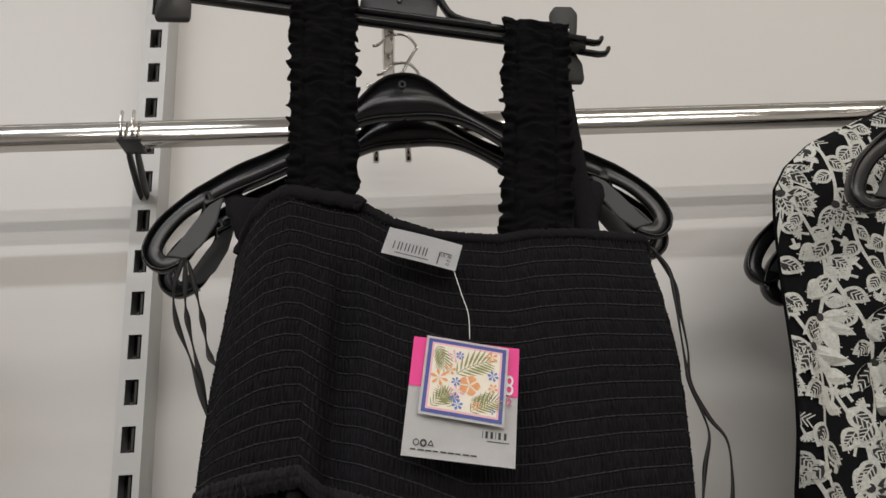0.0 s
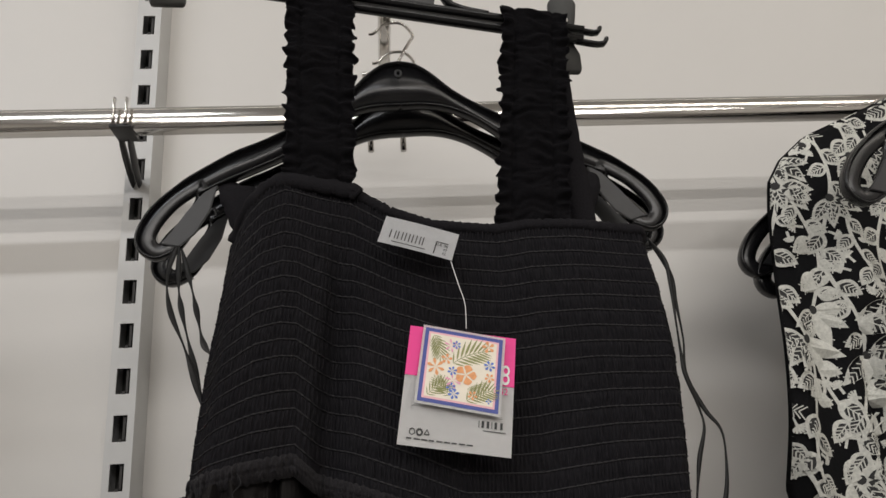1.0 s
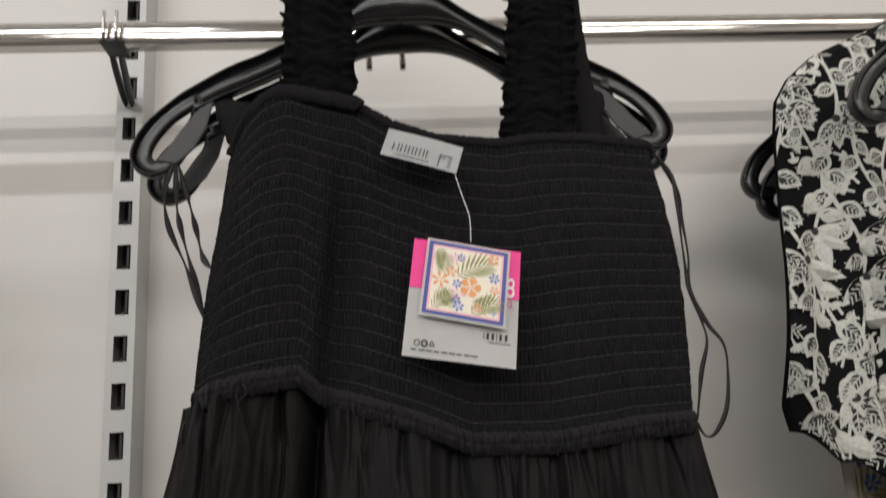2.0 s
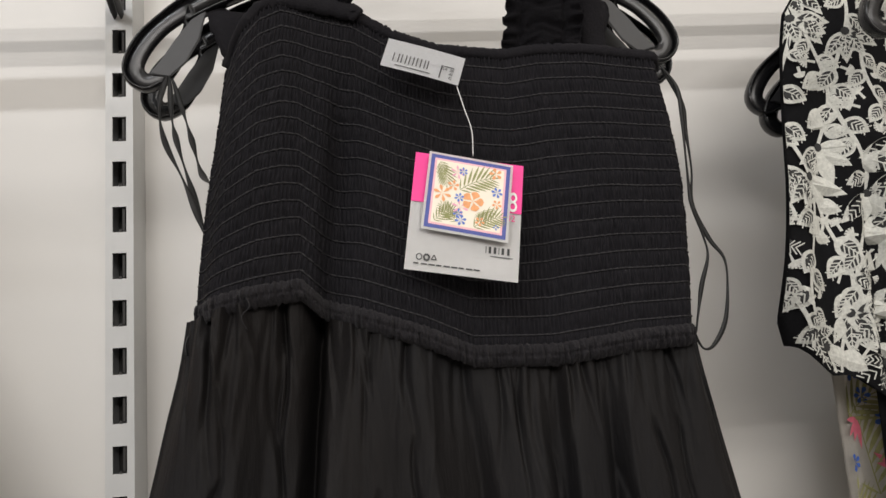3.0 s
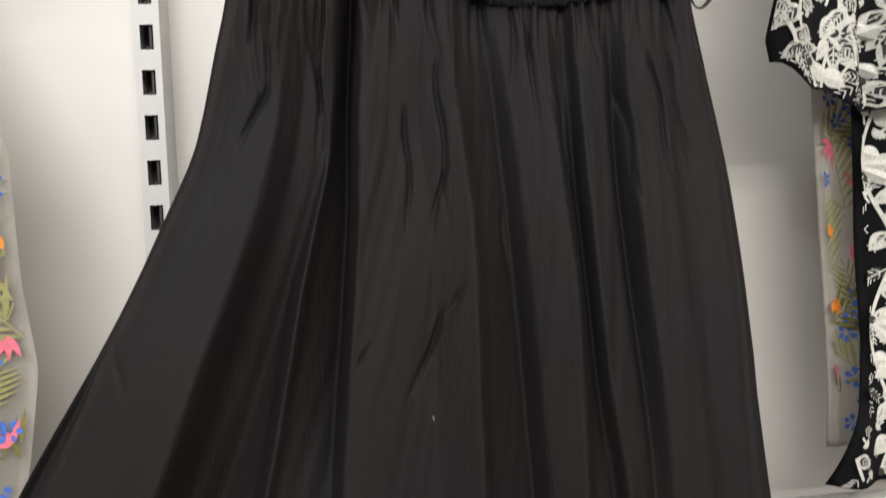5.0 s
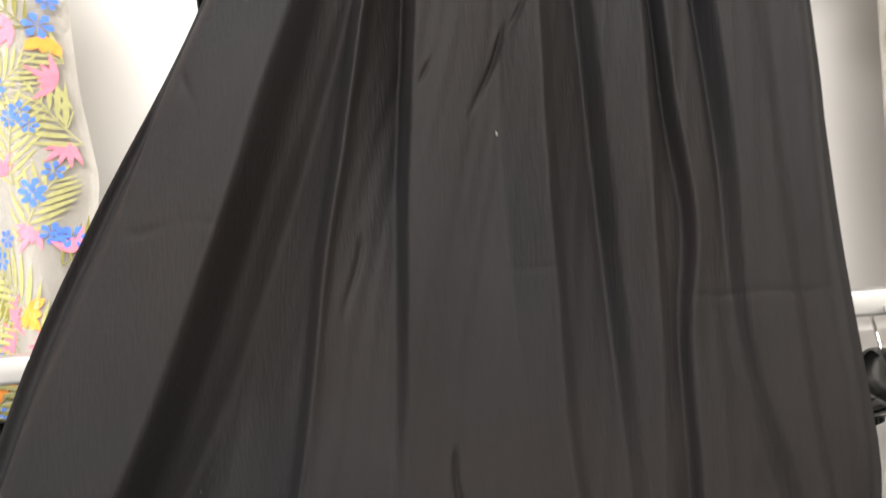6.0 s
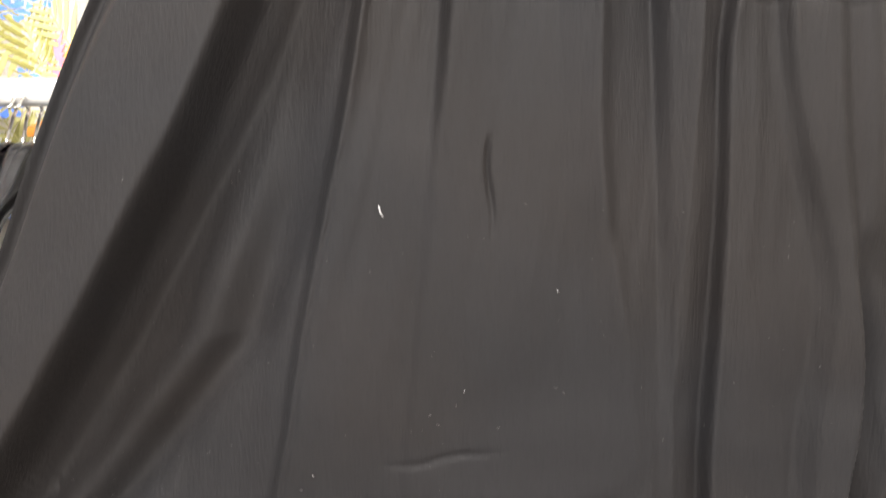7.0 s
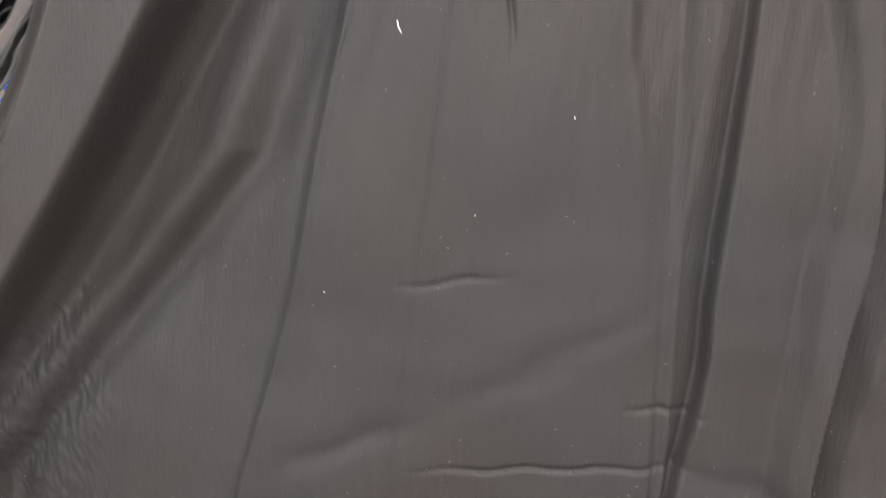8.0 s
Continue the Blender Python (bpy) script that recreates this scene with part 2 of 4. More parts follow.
upper = rail(1.878, -0.10, -2.4, 2.4, "polished chrome rectangular hanging rail along the wall", CHROME)
lower = rail(1.008, -0.20, -2.4, 2.4, "light grey metal lower hanging rail below the display", RAIL_GREY)
for z, y, ob in ((1.878, -0.10, upper), (1.008, -0.20, lower)):
    br = thing("rail_bracket", (-0.34, 0.0, z - 0.05), "dark steel rail bracket with chrome prongs hooked in the upright", "bracket", "rail brackets")
    for dx in (-0.0045, 0.0045):
        bm = bmesh.new()
        sweep(bm, smooth_line([(-0.326 + dx, y + 0.004, z - 0.004), (-0.329 + dx, y + 0.02, z - 0.014), (-0.339 + dx * 0.8, -0.012, z - 0.026), (-0.34 + dx * 0.8, 0.012, z - 0.03)], 10), 0.0014, 0.0042, 8, square=True)
        part("arm", bm, MATT, br)
    for dx in (-0.0062, 0.0062):
        bm = bmesh.new()
        sweep(bm, smooth_line([(-0.325 + dx, y - 0.018, z - 0.012), (-0.325 + dx, y - 0.0195, z + 0.008), (-0.325 + dx, y - 0.0185, z + 0.018)], 6), 0.0017, 0.003, 8)
        part("prong", bm, CHROME, br, "chrome prong")
    part("seat", boxed((-0.325, y, z - 0.0126), (0.022, 0.034, 0.004), 0.001), MATT, br)

# ---- face-out arm over the dresses ----
def face_out(x, z, y_front, kind_label):
    t = thing("display_arm", (x, -0.1, z), kind_label, "display arm", "display arms")
    part("arm", boxed((x, (y_front - 0.09) / 2, z + 0.012), (0.013, abs(y_front + 0.09), 0.022), 0.002), CHROME, t)
    part("clamp", boxed((x, -0.1, z - 0.012), (0.05, 0.034, 0.004), 0.001), CHROME, t)
    for dx in (-0.018, 0.018):
        bm = bmesh.new()
        sweep(bm, [(x + dx, -0.078, z + 0.01), (x + dx, -0.078, 1.866), (x + dx, -0.078, 1.8475)], 0.0035, n=10)
        part("pin", bm, CHROME, t, "round chrome pin")
    bm = bmesh.new()
    bmesh.ops.create_uvsphere(bm, u_segments=12, v_segments=8, radius=0.011, matrix=Matrix.Translation((x, y_front, z + 0.012)))
    part("end_knob", bm, CHROME, t)
    return t


face_out(-0.048, 1.935, -0.42, "chrome face-out display arm clamped on the upper rail")
face_out(0.62, 1.935, -0.34, "chrome face-out display arm clamped on the upper rail")


# ---- hangers ----
def hanger(label, group, hook=0.055):
    """A black plastic dress hanger round the origin: hook hole at (0, 0, 0), arms along x."""
    t = thing("clothes_hanger", (0, 0, 0), label, "hanger", group)
    top = [(0, 0.007), (0.015, 0.004), (0.03, -0.006), (0.05, -0.026), (0.07, -0.041), (0.092, -0.054), (0.13, -0.072), (0.16, -0.084), (0.197, -0.105)]
    low = [(0, -0.040), (0.02, -0.040), (0.04, -0.043), (0.06, -0.051), (0.08, -0.064), (0.105, -0.084), (0.14, -0.100), (0.165, -0.110), (0.190, -0.122)]
    top, low = (smooth_line([(a, 0, c) for a, c in line], 33) for line in (top, low))
    for s in (-1, 1):
        bm = bmesh.new()
        grid = [[[bm.verts.new((s * p.x, y, p.z)) for p in (b, a)] for a, b in zip(top, low)] for y in (-0.002, 0.002)]
        for i in range(32):
            for rows in grid:
                bm.faces.new((rows[i][0], rows[i + 1][0], rows[i + 1][1], rows[i][1]))
            for k in (0, 1):
                bm.faces.new((grid[0][i][k], grid[1][i][k], grid[1][i + 1][k], grid[0][i + 1][k]))
        bmesh.ops.recalc_face_normals(bm, faces=bm.faces[:])
        part("plate", bm, PLASTIC, t)
        for nm, line, wide in (("upper_flange", top, 0.0065), ("lower_flange", low, 0.0065)):
            bm = bmesh.new()
            pts = [Vector((s * p.x, 0, p.z)) for p in line]
            if nm == "upper_flange":
                pts += smooth_line([(s * a, 0, c) for a, c in ((0.204, -0.110), (0.230, -0.133), (0.243, -0.157), (0.240, -0.173), (0.226, -0.181), (0.208, -0.174))], 20)
            sweep(bm, pts, 0.0017, wide, 8, square=True)
            part(nm, bm, PLASTIC, t)
        bm = bmesh.new()
        ring = [(0.188, -0.110), (0.212, -0.126), (0.229, -0.146), (0.235, -0.163), (0.226, -0.174), (0.211, -0.168), (0.199, -0.150), (0.186, -0.128)]
        sweep(bm, smooth_line([(s * a, 0, c) for a, c in ring + ring[:1]], 37)[:-1], 0.0078, 0.0026, 8, closed=True, square=True)
        part("end_ring", bm, PLASTIC, t)
        bm = bmesh.new()
        blade = [(0.172, -0.112), (0.186, -0.122), (0.200, -0.139), (0.212, -0.156), (0.222, -0.168), (0.206, -0.172), (0.192, -0.160), (0.180, -0.140)]
        f = bm.faces.new([bm.verts.new((s * a, -0.0050, c)) for a, c in blade])
        r = bmesh.ops.extrude_face_region(bm, geom=[f])
        bmesh.ops.translate(bm, vec=(0, 0.0028, 0), verts=[e for e in r["geom"] if isinstance(e, bmesh.types.BMVert)])
        bmesh.ops.recalc_face_normals(bm, faces=bm.faces[:])
        bmesh.ops.bevel(bm, geom=bm.edges[:], offset=0.0007, segments=2, affect="EDGES")
        part("strap_notch", bm, MATT, t, smooth=False)
    bm = bmesh.new()
    sweep(bm, [(0.0028 * math.cos(w), -0.0022, -0.004 + 0.0034 * math.sin(w)) for w in np.linspace(0, 2 * math.pi, 17)[:-1]], 0.0012, n=6, closed=True)
    part("hook_eye", bm, MATT, t, "dark eye of the hook")
    bm = bmesh.new()
    h = hook
    line = smooth_line([(0, 0, -0.004), (0, 0, 0.008), (0.003, 0, 0.014), (0.014, 0, 0.022 + h * 0.2), (0.018, 0, h * 0.75), (0.008, 0, h), (-0.008, 0, h), (-0.020, 0, h - 0.010), (-0.026, 0, h - 0.011)], 30)
    sweep(bm, line, 0.0017, n=8)
    part("hook", bm, CHROME, t, "bright steel wire hook")
    return t


def place(ob, x, y, z, ry=0, rz=0, rx=0):
    return copy_thing(ob, pose(x, y, z, rx, ry, rz))


proto = hanger("glossy black plastic dress hanger with curled notched ends", "dress hangers")
proto.matrix_basis = pose(-0.037, -0.19, 1.879, 0, -2.0, 1)
place(proto, -0.034, -0.155, 1.868, -2.0, -1)
# the neighbouring display to the east
place(proto, 0.586, -0.125, 1.902, -1, 3)
place(proto, 0.568, -0.105, 1.858, 1, -2)
place(proto, 0.580, -0.09, 1.84, 0, 1)
place(proto, 0.611, -0.215, 1.895, -1, 2)


def clip_hanger():
    """The slanting black clip hanger that carries the front dress."""
    c = Vector((-0.050, -0.338, 1.836))
    t = thing("clip_hanger", c, "black plastic clip hanger tilted to one side with two clips", "hanger")
    rot = Matrix.Translation(c) @ Matrix.Rotation(radians(10.3), 4, "Y")
    for dz in (-0.0045, 0.0045):
        bm = bmesh.new()
        sweep(bm, [rot @ Vector((x, 0, dz)) for x in (-0.20, -0.1, 0, 0.1, 0.152)], 0.0032, 0.005, 8, square=True)
        part("bar", bm, PLASTIC, t)
    bm = bmesh.new()
    line = [rot @ p for p in smooth_line([(-0.075, 0, 0.006), (-0.045, 0, 0.010), (-0.028, 0, 0.030), (-0.012, 0, 0.040), (0.012, 0, 0.040), (0.028, 0, 0.030), (0.045, 0, 0.010), (0.075, 0, 0.006)], 30)]
    sweep(bm, line, 0.0028, 0.005, 8, square=True)
    part("hump", bm, PLASTIC, t)
    bm = boxed(rot @ Vector((0, 0.002, 0.02)), (0.062, 0.002, 0.034), 0.0005, Matrix.Rotation(radians(10.3), 4, "Y"))
    part("web", bm, MATT, t)
    bm = bmesh.new()
    line = [rot @ p for p in smooth_line([(0, 0, 0.018), (0, 0, 0.05), (0.012, 0, 0.062), (0.02, 0, 0.085), (0.010, 0, 0.108), (-0.010, 0, 0.108), (-0.02, 0, 0.09)], 26)]
    sweep(bm, line, 0.0018, n=8)
    part("hook", bm, CHROME, t, "steel wire hook")
    for x, nm in ((-0.168, "clip"), (0.145, "clip")):
        m = rot @ Matrix.Translation((x - 0.008 if x > 0 else x - 0.006, 0.010 if x > 0 else -0.004, -0.002)) @ Matrix.Rotation(radians(-8), 4, "Y")
        bm = bmesh.new()
        prof_pts = [(-0.007, 0.036), (0.007, 0.036), (0.0115, 0.030), (0.0105, 0.016), (0.0085, 0.004), (0.009, -0.006), (0.013, -0.014), (0.0135, -0.028), (0.012, -0.031), (-0.012, -0.031), (-0.0135, -0.028), (-0.013, -0.014), (-0.009, -0.006), (-0.0085, 0.004), (-0.0105, 0.016), (-0.0115, 0.030)]
        f = bm.faces.new([bm.verts.new(m @ Vector((a, -0.006 - 0.006 * max(0, b) / 0.036, b))) for a, b in prof_pts])
        r = bmesh.ops.extrude_face_region(bm, geom=[f])
        bmesh.ops.translate(bm, vec=(0, 0.005, 0), verts=[e for e in r["geom"] if isinstance(e, bmesh.types.BMVert)])
        bmesh.ops.bevel(bm, geom=bm.edges[:], offset=0.0008, segments=2, affect="EDGES")
        clip = part(nm, bm, CLIP, t, "matt dark grey clip")
        bm = boxed(m @ Vector((0, -0.0105, 0.008)), (0.0075, 0.004, 0.014), 0.001, m.to_3x3().to_4x4())
        part("spring", bm, CHROME, clip, "chrome clip spring")
    bm = bmesh.new()
    sweep(bm, [rot @ p for p in smooth_line([(0.148, 0, 0.004), (0.162, 0, 0.004), (0.165, 0, 0.009)], 6)], 0.002, 0.004, 8)
    sweep(bm, [rot @ p for p in smooth_line([(0.148, 0, -0.006), (0.167, 0, -0.006), (0.171, 0, 0.0)], 6)], 0.002, 0.004, 8)
    part("end_hook", bm, PLASTIC, t)
    return t


carrier = clip_hanger()


# ---- the black dress ----
TOP = [(-0.182, 1.646), (-0.172, 1.664), (-0.150, 1.690), (-0.135, 1.697), (-0.087, 1.686), (-0.060, 1.668), (-0.03, 1.656), (0.017, 1.650), (0.040, 1.653), (0.072, 1.651), (0.144, 1.644)]
WAIST = [(-0.21, 1.478), (-0.186, 1.479), (-0.150, 1.486), (-0.125, 1.490), (-0.112, 1.478), (-0.091, 1.471), (-0.05, 1.456), (-0.021, 1.443), (0.03, 1.441), (0.08, 1.447), (0.13, 1.449)]
B_LEFT = [(1.70, -0.172), (1.66, -0.176), (1.61, -0.182), (1.552, -0.189), (1.496, -0.193), (1.47, -0.194)]
B_RIGHT = [(1.66, 0.135), (1.631, 0.135), (1.60, 0.138), (1.56, 0.139), (1.52, 0.136), (1.48, 0.131), (1.44, 0.126)]


def bodice_y(u, x, z):
    h = (1.67 - z) / 0.2
    y = -0.326 - 0.034 * h
    y += 0.026 * (1 - ease(u, 0, 0.07)) ** 2 + 0.022 * ease(u, 0.95, 1) ** 2
    y -= 0.016 * bell(u, 0.11, 0.085) * (0.4 + 0.6 * ease(h, 0, 0.6))
    y += (0.022 * bell(u, 0.262, 0.045) if u > 0.262 else 0.022 * bell(u, 0.262, 0.022)) * ease(h, 0.0, 0.6)
    y -= 0.006 * bell(u, 0.42, 0.12) * ease(h, 0.1, 0.8)
    y += 0.006 * bell(u, 0.60, 0.08) * ease(h, 0.2, 0.9)
    y -= 0.005 * bell(u, 0.80, 0.10)
    return y


def bodice_point(u, v, lift=0.0):
    """A point of the bodice: u across from 0 to 1, v down from 0 to 1."""
    xa = prof(1.60, B_LEFT) + u * (prof(1.60, B_RIGHT) - prof(1.60, B_LEFT))
    z = prof(xa, TOP) + v * (prof(xa, WAIST) - prof(xa, TOP))
    x0, x1 = prof(z, B_LEFT), prof(z, B_RIGHT)
    x = x0 + u * (x1 - x0)
    z = prof(x, TOP) + v * (prof(x, WAIST) - prof(x, TOP))
    return Vector((x, bodice_y(u, x, z) - lift, z))


ROWS = 18


def pucker(u, v):
    """Height of the gathers between two elastic rows."""
    r = v * ROWS
    k, f = int(r), r - int(r)
    swell = math.sin(math.pi * f) ** 0.7
    wob = 1.6 * n3(u * 9, k * 3.1)
    a = math.sin(u * 820 + wob * 5 + k * 1.7 + 3.0 * n3(u * 60, r * 0.7, 3))
    b = n3(u * 140, r * 1.2, 7)
    c = n3(u * 260, r * 2.2, 11)
    return 0.0011 * swell + swell * (0.0009 * a + 0.0007 * b + 0.0010 * c)


dress = thing("black_dress", (-0.035, -0.36, 0.55), "long black sundress with smocked bodice, ruffled straps and gathered crinkle skirt", "dress")
NU, NV = 620, 163
verts = []
for j in range(NV):
    v = j / (NV - 1)
    for i in range(NU):
        u = i / (NU - 1)
        verts.append(bodice_point(u, v, pucker(u, min(v, 0.9999))))
part("bodice_front", sheet(verts, NU, NV), SMOCK, dress, "black shirred cotton with elastic rows")
verts = []
for j in range(24):
    for i in range(60):
        u, v = i / 59, j / 23
        p = bodice_point(u, v)
        p.y = -0.275 - 0.01 * v + 0.012 * n3(u * 6, v * 3)
        p.z = p.z - 0.012 * (1 - v)
        p.x = p.x * 0.985
        verts.append(p)
part("bodice_back", sheet(verts, 60, 24), SMOCK, dress)
for k in range(1, ROWS):
    bm = bmesh.new()
    line = [bodice_point(i / 239, (k + 0.03 * n3(i * 0.05, k)) / ROWS, 0.0008 + 0.0005 * math.sin(i * 2.1)) for i in range(240)]
    sweep(bm, line, [0.00058 + 0.00024 * math.sin(i * 1.9) for i in range(240)], n=5)
    part("elastic_seam", bm, THREAD, dress)
# rolled top hem
bm = bmesh.new()
line = [bodice_point(0.004 + 0.992 * i / 219, 0.0, 0.001) + Vector((0, 0, -0.001)) for i in range(220)]
sweep(bm, line, [0.0042 + 0.0016 * n3(i * 0.55, 1) + 0.0010 * n3(i * 0.97, 5) for i in range(220)], [0.0030 + 0.0014 * n3(i * 0.8, 3) for i in range(220)], 8)
part("neckline_hem", bm, RUFFLE, dress, "gathered narrow neckline hem")
# waist ruffle seam
vs = []
for j in range(15):
    b = j / 14
    for i in range(640):
        u = -0.004 + 1.006 * i / 639
        p = bodice_point(min(max(u, 0), 1), 1.0)
        rib = n3(u * 170, 1.0) + 0.7 * n3(u * 90, b * 1.5, 4) + 0.5 * n3(u * 330, b * 3, 9)
        belly = math.sin(math.pi * b) ** 0.6
        lift = 0.0026 + belly * (0.0046 + 0.0042 * rib) - 0.0014 * bell(b, 0.5, 0.06) * (1 + rib)
        edge = 0.0014 * n3(u * 150, 7 + 3 * round(b)) * abs(2 * b - 1) ** 3
        vs.append(p + Vector((0, -lift, 0.0060 - 0.0140 * b + edge)))
part("waist_seam", sheet(vs, 640, 15), FRINGE, dress, "thick gathered waist seam")
for u in (0.115, 0.01):
    bm = bmesh.new()
    p = bodice_point(u, 1.0, 0.008)
    sweep(bm, smooth_line([p, p + Vector((0.003, -0.002, -0.006)), p + Vector((-0.002, -0.001, -0.012)), p + Vector((0.001, 0.002, -0.020))], 12), 0.0003, n=5)
    part("loose_thread", bm, THREAD, dress, "loose thread end at the waist")


def strap(x0, x1, xt0, xt1, zt, y_top, name):
    """A wide strap with a flat middle and a ruffle at each edge, from the neckline up over the bar."""
    nu, nv = 46, 150
    vs = []
    zb = (prof(x0, TOP) + prof(x1, TOP)) / 2 - 0.006
    for j in range(nv):
        v = j / (nv - 1)
        for i in range(nu):
            u = i / (nu - 1)
            slope = (prof(x1, TOP) - prof(x0, TOP)) * (1 - v)
            z = zb + v * (zt - zb) + (u - 0.5) * (slope * 0.6 - 0.009 * v)
            edge = max(0, abs(u - 0.5) - 0.28) / 0.22
            xw0 = x0 + v * (xt0 - x0)
            xw1 = x1 + v * (xt1 - x1)
            scallop = 0.0035 * edge * n3(v * 34, 3.0 if u < 0.5 else 9.0, x0 * 50)
            x = xw0 + u * (xw1 - xw0) + math.copysign(1, u - 0.5) * scallop * 1.6
            y = bodice_y(0.3, x, 1.69) - 0.006 + v * (y_top - bodice_y(0.3, x, 1.69) + 0.004)
            y -= 0.004 * edge * (0.6 * math.sin(v * 120 + 3 * n3(v * 20, u * 2)) + n3(v * 60, u * 3, 5))
            y -= 0.0022 * bell(abs(u - 0.5), 0.28, 0.025) * -1
            y -= 0.0026 * (1 - edge) * n3(v * 42 + 2 * n3(u * 3, v * 9), u * 3.0, 1) + 0.0012 * n3(v * 95, u * 6, 4) + 0.0022 * n3(v * 14, u * 1.4, 8)
            if v > 0.97:
                y += (v - 0.97) * 0.35
            vs.append(Vector((x, y, z)))
    bm = sheet(vs, nu, nv)
    bmesh.ops.solidify(bm, geom=bm.faces[:], thickness=0.0025)
    return part(name, bm, RUFFLE, dress, "wide black strap with ruffled edges")


strap(-0.137, -0.085, -0.132, -0.080, 1.872, -0.350, "strap")
strap(0.017, 0.073, 0.034, 0.085, 1.829, -0.352, "strap")
for xa, xb in ((-0.143, -0.082), (0.014, 0.079)):
    bm = bmesh.new()
    line = []
    for i in range(40):
        x = xa + (xb - xa) * i / 39
        line.append((x, bodice_y(0.3, x, 1.69) - 0.006, prof(x, TOP) - 0.002 + 0.0014 * n3(i * 0.3, xa * 9)))
    sweep(bm, line, [0.0062 + 0.0009 * n3(i * 0.7, 2) for i in range(40)], 0.0035, 8)
    part("strap_seam", bm, RUFFLE, dress)
# rear strap falling behind
bm = bmesh.new()
sweep(bm, smooth_line([(0.076, -0.330, 1.80), (0.082, -0.318, 1.74), (0.088, -0.310, 1.69), (0.092, -0.305, 1.64)], 30), [0.010 + 0.002 * n3(i * 0.6, 1) for i in range(30)], 0.003, 8)
part("rear_strap", bm, RUFFLE, dress)

# ---- skirt ----
S_LEFT = [(1.492, -0.197), (1.486, -0.198), (1.447, -0.203), (1.412, -0.211), (1.367, -0.221), (1.337, -0.230), (1.297, -0.249), (1.255, -0.269), (1.209, -0.294), (1.134, -0.339), (1.046, -0.387), (0.962, -0.424), (0.892, -0.452), (0.861, -0.467), (0.772, -0.511), (0.492, -0.626)]
S_RIGHT = [(1.492, 0.132), (1.442, 0.129), (1.392, 0.135), (1.328, 0.146), (1.272, 0.150), (1.192, 0.154), (1.147, 0.155), (1.059, 0.161), (0.931, 0.176), (0.872, 0.176), (0.792, 0.199), (0.492, 0.274)]
# edges of the folds: path as (z, x), then how far the cloth lies back there as (z, metres)
FOLD_B = [(1.47, -0.126), (1.357, -0.135), (1.285, -0.147), (1.163, -0.173), (1.089, -0.190), (0.98, -0.209), (0.84, -0.239), (0.716, -0.262), (0.565, -0.303)]
FOLD_A0 = [(1.33, -0.235), (1.249, -0.276), (1.157, -0.307), (1.09, -0.338), (1.005, -0.385), (0.95, -0.410), (0.88, -0.440), (0.80, -0.475), (0.6, -0.57)]
FOLD_A = [(1.48, -0.150), (1.40, -0.158), (1.34, -0.167), (1.286, -0.183), (1.198, -0.217), (1.095, -0.257), (1.0, -0.298), (0.93, -0.335), (0.83, -0.392), (0.72, -0.462), (0.6, -0.54)]
FOLD_C = [(1.47, -0.112), (1.363, -0.120), (1.283, -0.124), (1.135, -0.140), (1.049, -0.146), (0.95, -0.155), (0.6, -0.19)]
FOLD_E = [(1.45, -0.052), (1.343, -0.045), (1.278, -0.041), (1.153, -0.044), (1.043, -0.043), (0.93, -0.040), (0.807, -0.019), (0.6, 0.0)]
FOLD_H = [(1.45, -0.028), (1.357, -0.018), (1.245, -0.012), (1.13, -0.008), (1.0, -0.004), (0.921, -0.001), (0.76, 0.004), (0.6, 0.01)]
FOLD_F = [(1.45, 0.014), (1.294, 0.024), (1.226, 0.027), (1.129, 0.025), (1.017, 0.024), (0.9, 0.018), (0.78, 0.006), (0.6, -0.02)]
FOLD_G = [(1.45, 0.030), (1.201, 0.037), (1.098, 0.046), (1.017, 0.037), (0.902, 0.038), (0.749, 0.033), (0.672, 0.034), (0.577, 0.021)]
FOLD_I = [(1.45, 0.058), (1.272, 0.062), (1.144, 0.069), (1.043, 0.070), (0.975, 0.081), (0.864, 0.109), (0.752, 0.104), (0.6, 0.10)]
FOLD_K = [(1.45, 0.092), (1.30, 0.100), (1.0, 0.115), (0.80, 0.141), (0.70, 0.134), (0.6, 0.126)]
